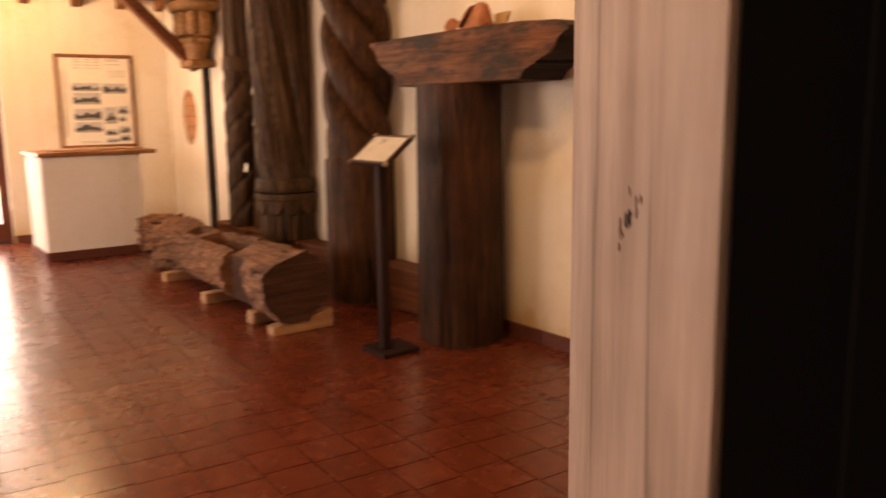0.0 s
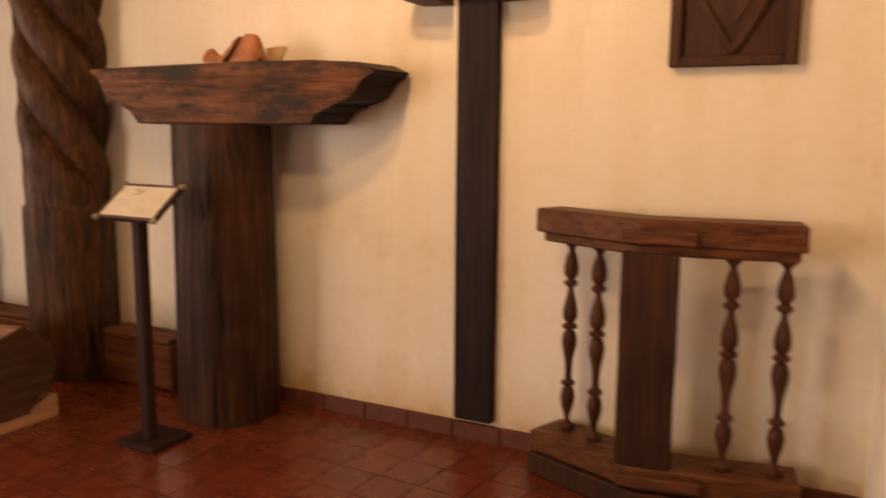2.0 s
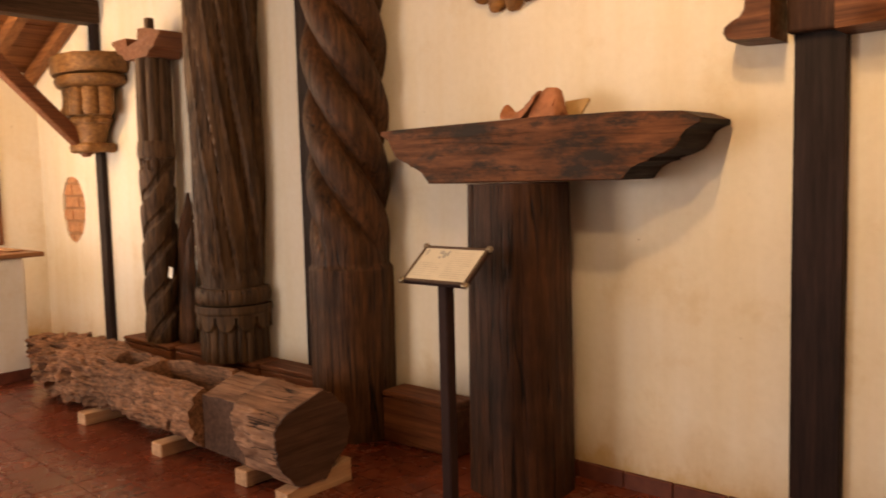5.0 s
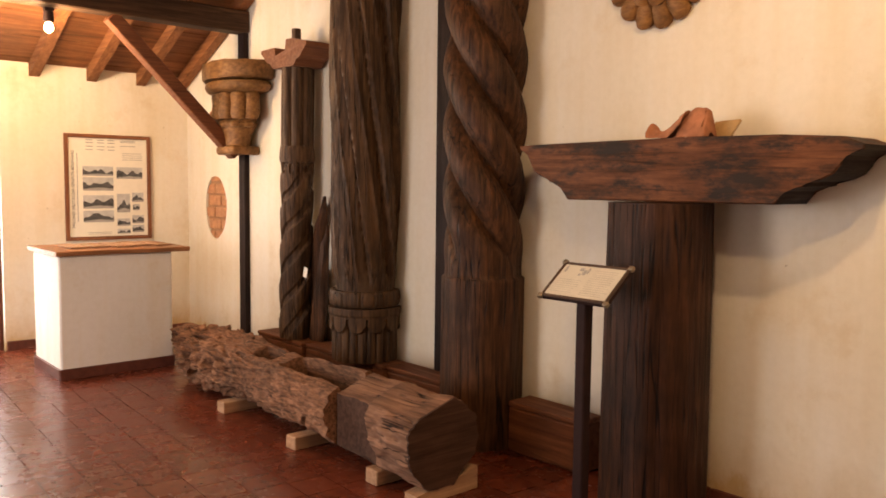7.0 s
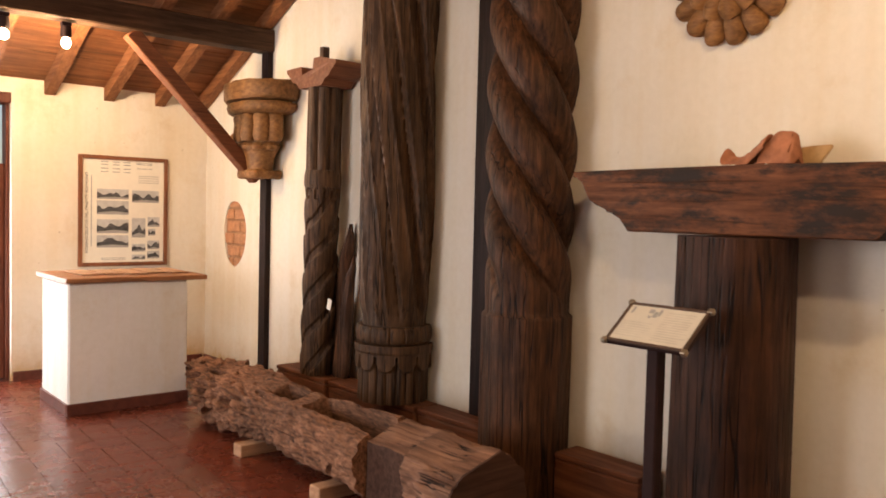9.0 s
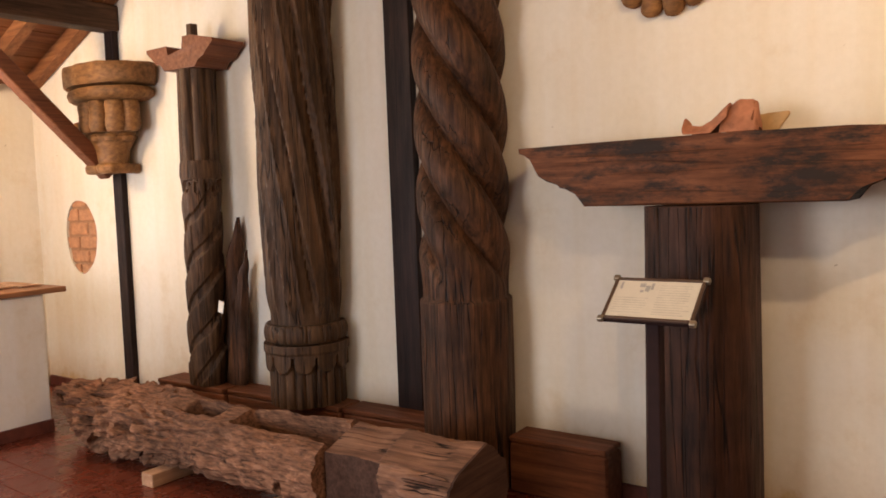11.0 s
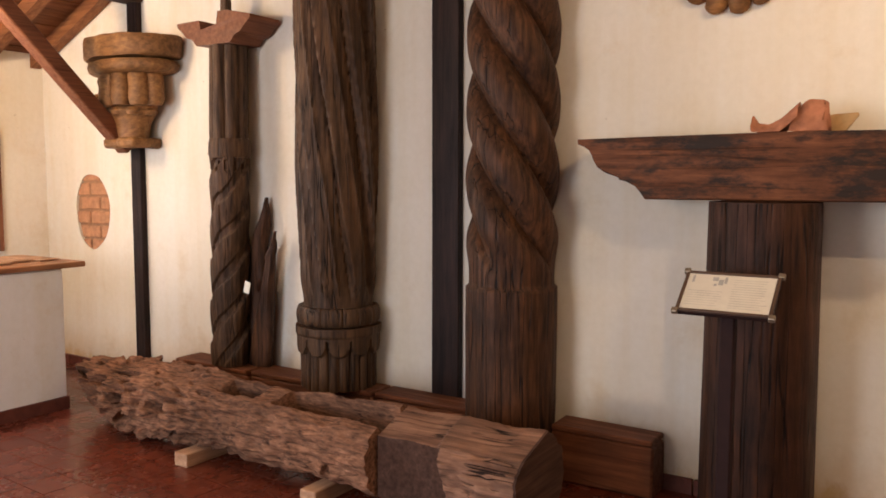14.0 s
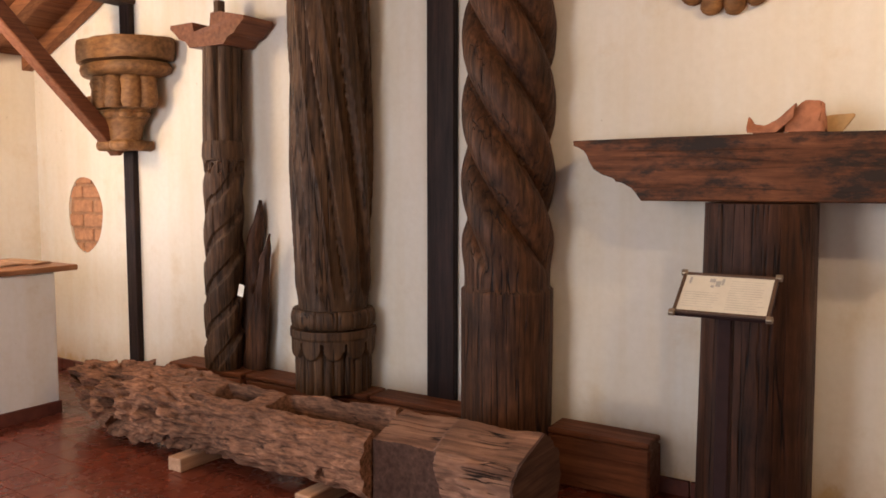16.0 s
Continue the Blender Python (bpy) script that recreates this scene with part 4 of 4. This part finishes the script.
part("diamond_boss", prism([(mx - 0.12, mz), (mx, mz - 0.2), (mx + 0.12, mz), (mx, mz + 0.2)], "y", -0.034, -0.02), SHUTTER_WOOD, panel)


# ---- balustrade fragment ----
bal = thing("balustrade_fragment", (2.45, -0.3, 0), "reddish-brown wooden altar rail fragment with turned balusters", "balustrade")


def angled(left_end, bend, right_end, w, z0, z1):
    """A rail bent at one place, as an outline seen from above."""
    a, b, c = (Vector(p) for p in (left_end, bend, right_end))
    n1 = Vector(((b - a).y, -(b - a).x)).normalized() * w / 2
    n2 = Vector(((c - b).y, -(c - b).x)).normalized() * w / 2
    nm = (n1 + n2) / 2 * 1.04
    pts = [a + n1, b + nm, c + n2, c - n2, b - nm, a - n1]
    bm = prism([tuple(p) for p in pts], "z", z0, z1)
    bmesh.ops.bevel(bm, geom=list(bm.edges), offset=0.008, segments=1, affect="EDGES")
    return bm


RA, RB, RCC = (1.865, -0.115), (2.32, -0.315), (2.87, -0.205)
part("handrail", worn(angled(RA, RB, RCC, 0.16, 1.038, 1.136), 0.005, 6), RAIL_WOOD, bal)
part("lower_rail_moulding", worn(angled((1.89, -0.125), RB, (2.85, -0.21), 0.12, 1.000, 1.042), 0.004, 6), RAIL_WOOD, bal)
part("split_board", worn(bar((2.25, -0.385, 1.07), (2.52, -0.365, 1.07), 0.03, 0.05, 0.006), 0.004, 9), RAIL_WOOD, bal, "split piece of the rail")
part("base_rail", worn(angled((1.87, -0.11), (2.35, -0.30), (2.90, -0.18), 0.20, 0.09, 0.183), 0.006, 6), RAIL_WOOD, bal)
part("base_plinth", worn(angled((1.88, -0.13), (2.35, -0.315), (2.90, -0.195), 0.235, 0.0, 0.092), 0.006, 6), RPOST_WOOD, bal)
part("split_board", worn(bar((2.27, -0.42, 0.135), (2.58, -0.375, 0.14), 0.03, 0.045, 0.006), 0.004, 9), RAIL_WOOD, bal)
part("square_post", worn(box((-0.115, -0.04, 0.18), (0.092, 0.05, 1.012), 0.006, None, pose(2.365, -0.345, 0, 0, 0, 6)), 0.004, 5, 3), RPOST_WOOD, bal)
BAL = [(0.030, 0.0), (0.038, 0.006), (0.038, 0.02), (0.018, 0.035), (0.014, 0.05), (0.016, 0.07), (0.030, 0.11), (0.036, 0.145), (0.030, 0.175), (0.018, 0.195), (0.034, 0.205), (0.034, 0.216), (0.018, 0.226), (0.016, 0.25), (0.020, 0.31), (0.034, 0.37), (0.037, 0.40), (0.030, 0.43), (0.018, 0.445), (0.036, 0.455), (0.036, 0.466), (0.020, 0.476), (0.034, 0.50), (0.036, 0.53), (0.028, 0.57), (0.016, 0.61), (0.014, 0.63), (0.034, 0.645), (0.034, 0.656), (0.018, 0.666), (0.034, 0.69), (0.036, 0.72), (0.026, 0.76), (0.014, 0.79), (0.018, 0.805), (0.034, 0.818), (0.034, 0.832)]
for x, y in ((1.975, -0.13), (2.115, -0.20), (2.635, -0.255), (2.815, -0.215)):
    part("baluster", lathe([(r * 0.88, 0.183 + z * 0.985) for r, z in BAL], (x, y, 0), 24, None, 0.03), TURNED_WOOD, bal, "", True)


# ---- the great log ----
def log_point(s, a):
    """s from 0 at the near cut end to 1 at the rotten end."""
    x = -0.50 - 3.28 * s
    cy, cz = -0.985 + 0.13 * s, 0.285 - 0.05 * s + 0.015 * smoothstep(0.82, 1.0, s)
    r = 0.212 - 0.012 * s + 0.012 * math.sin(7 * s + 1)
    u = Vector((x, math.cos(a), math.sin(a)))
    rot = smoothstep(0.5, 0.85, s)
    r += 0.018 * noise.noise(Vector((x * 1.6, 2 * u.y, 2 * u.z)))
    r += 0.02 * rot + (0.020 + 0.032 * rot) * noise.noise(Vector((x * 7, 4 * u.y, 4 * u.z)))
    r += 0.006 * noise.noise(Vector((x * 3, 22 * u.y, 22 * u.z)))
    r += (0.010 + 0.013 * rot) * noise.noise(Vector((x * 16, 12 * u.y, 12 * u.z)))
    r += 0.008 * rot * noise.noise(Vector((x * 34, 26 * u.y, 26 * u.z)))
    r += 0.020 * rot * (0.5 - abs(noise.noise(Vector((x * 4.5, 8 * u.y, 8 * u.z + 3)))) * 2)
    r += 0.008 * rot * (0.5 - abs(noise.noise(Vector((x * 13, 19 * u.y, 19 * u.z)))) * 2)
    pit = noise.noise(Vector((x * 8, 5 * u.y, 5 * u.z + 7)))
    r -= 0.26 * rot * max(0.0, pit - 0.12)
    cave = noise.noise(Vector((x * 5.5, 3.2 * u.y + 4, 3.2 * u.z)))
    r -= 0.10 * rot * smoothstep(0.26, 0.36, cave)
    knot = math.hypot((x + 1.56) / 0.035, (a - 3.65) / 0.17)
    r -= 0.05 * smoothstep(1.0, 0.75, knot)
    r *= 1 - 0.6 * smoothstep(0.84, 1.0, s) * (0.65 + 0.35 * math.sin(a * 2 + 1 + 6 * s))
    return x, cy, cz, r


log = thing("hollowed_log", (-2.0, -0.92, 0.08), "weathered hollowed hardwood log with a mortise, on wooden blocks", "log")


def log_mesh(s0, s1, count, shape, around=132):
    bm = bmesh.new()
    rings = []
    for j in range(count + 1):
        s = s0 + (s1 - s0) * j / count
        ring = []
        for k in range(around):
            a = 2 * math.pi * k / around
            x, cy, cz, r = log_point(s, a)
            y, z = cy + r * math.cos(a), cz + r * math.sin(a)
            ring.append(bm.verts.new(shape(s, x, y, z, cy, cz)))
        rings.append(ring)
    skin(bm, rings)
    return bm


TILT = radians(17)


def tipped(y, z, cy, cz, back=1):
    """Turn a section about the log's axis, so that its flat top leans to the room."""
    ca, sa = math.cos(TILT), math.sin(TILT) * back
    dy, dz = y - cy, z - cz
    return ca * dy - sa * dz, sa * dy + ca * dz


def hollowed(s, x, y, z, cy, cz):
    u, v = tipped(y, z, cy, cz, -1)
    if v > 0:
        v = min(v, 0.170 + 0.016 * noise.noise(Vector((x * 4, u * 9, 5))) + 0.008 * noise.noise(Vector((x * 18, u * 30, 5))))
        slot = smoothstep(0.24, 0.243, s) * smoothstep(0.462, 0.448, s) * smoothstep(0.088, 0.076, abs(u - 0.035 + 0.012 * math.sin(9 * x)))
        hole = smoothstep(0.505, 0.515, s) * smoothstep(0.60, 0.58, s) * smoothstep(0.068, 0.054, abs(u - 0.03))
        v -= 0.25 * max(slot, hole)
    u, v = tipped(u, v, 0, 0)
    return x, cy + u, cz + v


def notched(s, x, y, z, cy, cz):
    u, v = tipped(y, z, cy, cz, -1)
    flat = smoothstep(0.108, 0.118, s - 0.10 * v - 0.02 * u)
    if v > 0:
        v = min(v, 0.185 - 0.03 * flat + 0.010 * noise.noise(Vector((x * 5, u * 9, 2))))
    u, v = tipped(u, v, 0, 0)
    u = u * (1 - flat) + max(u, -0.135) * flat
    return x, cy + u, cz + v


part("log_body", log_mesh(0.242, 1.0, 400, hollowed, 160), LOG_WOOD, log, "", True)
end = part("log_end", log_mesh(0.004, 0.238, 90, notched), LOG_END, log, "split end of the log with a dark notched side", True)
end.data.materials.append(LOG_CUT)
for f in end.data.polygons:
    if f.normal.y < -0.75 and f.center.x + log.location.x < -0.90:
        f.material_index = 1
part("sawn_face", log_mesh(0.0, 0.0035, 1, notched), LOG_CUT, log, "dark sawn end face", False)
for x, y0, y1, h in ((-2.585, -1.15, -0.75, 0.075), (-1.645, -1.17, -0.75, 0.075), (-0.89, -1.14, -0.75, 0.08)):
    single("wood_block", worn(box((x - 0.05, y0, 0.0), (x + 0.05, y1, h), 0.005), 0.004, 6), BLOCK_WOOD, "pale sawn wooden block under the log", "block", "", "blocks under the log")
wedge = prism([(-1.15, 0.0), (-0.75, 0.0), (-0.75, 0.115), (-0.85, 0.09), (-0.98, 0.075), (-1.15, 0.05)], "x", -0.60, -0.51)
single("wood_wedge", worn(wedge, 0.003, 8), BLOCK_WOOD, "cradle-shaped wooden wedge under the sawn log end", "wedge")


# ---- doorway at the near side ----
lining = thing("doorway_lining", (3.27, -1.8, 0), "peeling painted timber door lining with a tacked strip", "door lining")


def on_wall(y):
    return EAST - 0.099 * y


def strip(name, y0, y1, z0, z1, out, mat, label="", ragged=0.0):
    """A vertical strip on the return wall; ragged makes its far edge uneven."""
    bm = bmesh.new()
    rings, count = [], 40
    for j in range(count + 1):
        z = z0 + (z1 - z0) * j / count
        e = y1 + ragged * (noise.noise(Vector((z * 3.1, y1, 0))) + 0.4 * noise.noise(Vector((z * 11, y1, 3))))
        rings.append([bm.verts.new(p) for p in ((on_wall(y0) - out, y0, z), (on_wall(e) - out, e, z), (on_wall(e) - 0.0005, e, z), (on_wall(y0) - 0.0005, y0, z))])
    skin(bm, rings)
    return part(name, bm, mat, lining, label)


strip("bare_strip", -1.90, -1.55, 0.0, 2.9, 0.004, PEEL_WOOD, "bare wood where the paint has peeled", 0.12)
strip("brown_patch", -1.64, -1.27, 1.10, 2.3, 0.006, RAIL_WOOD, "brown patch where the paint has gone", 0.12)
strip("painted_edge", -1.93, -1.87, 0.0, 2.9, 0.012, JAMB_PAINT, "", 0.01)
strip("tacked_strip", -2.215, -1.932, 0.0, 2.9, 0.009, TAPE, "tan strip held by round tacks", 0.01)
# Dark strip colours in the shade of the gap between lining and post.
part("shaded_gap_strip", prism([(on_wall(-2.222) - 0.002, -2.222), (on_wall(-2.222) + 0.1, -2.222), (on_wall(-2.298) + 0.1, -2.298), (on_wall(-2.298) + 0.004, -2.298)], "z", 0.0, 3.0), RPOST_WOOD, lining, "dark red strip standing in for the shaded gap by the post")
for k in range(24):
    z = 0.1 + 0.11 * k + 0.02 * math.sin(5 * k)
    bm = lathe([(0.0008, -0.004), (0.010, 0.0), (0.007, 0.005), (0.001, 0.006)], (0, 0, 0), 10)
    bmesh.ops.transform(bm, matrix=pose(on_wall(-2.10) - 0.009, -2.10, z, 0, -90, 0), verts=bm.verts)
    part("tack", bm, METAL_TACK, lining, "round metal tack", True)

leaf = thing("painted_door_post", (3.45, -2.45, 0), "white-painted wooden door post with a grey framed upper light", "door post")
part("post", prism([(3.370, -2.30), (3.379, -2.595), (3.621, -2.725), (3.621, -2.30)], "z", 0.0, 3.3), JAMB_PAINT, leaf)
for name, u0, u1, z0, z1, out, mat in (("light_frame", 0.04, 0.14, 1.40, 3.0, 0.009, GREY_TRIM), ("light_frame", 0.80, 0.92, 1.40, 3.0, 0.009, GREY_TRIM), ("light_sill", 0.03, 0.95, 1.36, 1.40, 0.013, GREY_TRIM), ("light_panel", 0.14, 0.80, 1.40, 3.0, 0.003, PLASTER_WHITE)):
    pts = [(3.370 + 0.009 * u - o, -2.30 - 0.295 * u) for u, o in ((u0, out), (u1, out), (u1, 0.0), (u0, 0.0))]
    part(name, prism(pts, "z", z0, z1), mat, leaf)
# Near-black matte panel that closes the side beyond the post.
black_panel = thing("near_black_panel", (4.0, -2.45, 0), "near-black upright panel with stiles beside the white post", "door")
part("panel_board", box((3.624, -2.722, 0.0), (4.795, -2.64, 3.3), 0.004), BLACK, black_panel)
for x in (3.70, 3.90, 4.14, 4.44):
    part("stile", box((x, -2.734, 0.0), (x + 0.05, -2.72, 3.3), 0.004), BLACK, black_panel)
KNOT = Matrix(((0.880, 0.474, 0, 3.4995), (-0.474, 0.880, 0, -2.6597), (0, 0, 1, 1.242), (0, 0, 0, 1)))
rng = random.Random(2)


def knot_marks(marks):
    bm = bmesh.new()
    for cx, cz, w, h in marks:
        prism([(cx - w, cz - h * 0.5), (cx - w * 0.2, cz - h), (cx + w, cz - h * 0.3), (cx + w * 0.6, cz + h), (cx - w * 0.7, cz + h * 0.8)], "y", -0.0014, 0.001, bm)
    bmesh.ops.transform(bm, matrix=KNOT, verts=bm.verts)
    return bm


part("knot", knot_marks([(0, 0, 0.0055, 0.006), (0.004, 0.005, 0.002, 0.003)]), RPOST_WOOD, leaf, "dark wood knot showing through the paint")
for k in range(9):
    a = radians(rng.choice((40, 60, 205, 225, 245)) + rng.uniform(-22, 22))
    r = rng.uniform(0.011, 0.030)
    fleck = knot_marks([(r * math.cos(a), r * math.sin(a) * 1.1, rng.uniform(0.0008, 0.0016), rng.uniform(0.0015, 0.0045))])
    part("grain_fleck", fleck, KNOT_RING, leaf, "brown grain fleck beside the knot")


# ---- floor tiles ----
FLOOR = bpy.data.objects["floor"]
TW, TL, TURN = 0.203, 0.203, radians(-3)
tile_bm = box((-TW / 2 + 0.0028, -TL / 2 + 0.0028, -0.006), (TW / 2 - 0.0028, TL / 2 - 0.0028, 0.0), 0.0)
tile_me = bpy.data.meshes.new("floor_tile")
finish(tile_bm)
tile_bm.to_mesh(tile_me)
tile_me.materials.append(TILE)
rest = bmesh.new()
rng = random.Random(8)
made = 0
for i in range(-32, 30):
    for j in range(-38, 6):
        u, v = i * TW + 0.012 * (j % 3), j * TL
        x, y = u * math.cos(TURN) - v * math.sin(TURN), u * math.sin(TURN) + v * math.cos(TURN)
        if not (WEST < x < 4.7 and SOUTH < y < 0.06):
            continue
        m = Matrix.Translation((x, y, -0.0003 + 0.0006 * rng.random())) @ Euler((rng.uniform(-0.0015, 0.0015), rng.uniform(-0.0015, 0.0015), TURN + rng.uniform(-0.006, 0.006))).to_matrix().to_4x4()
        if made < 300 and -2.4 < y < -0.25 and -3.9 < x < 2.2 and (y < -1.25 or x > -0.2):
            ob = new("floor_tile", tile_me)
            ob.matrix_world = m
            ob.parent = FLOOR
            made += 1
        else:
            box((-TW / 2 + 0.0028, -TL / 2 + 0.0028, -0.006), (TW / 2 - 0.0028, TL / 2 - 0.0028, 0.0), 0, rest, m)
ob = mesh_object("floor_tiles_rest", rest, TILE)
ob.parent = FLOOR
ob["kind"] = "stuff"
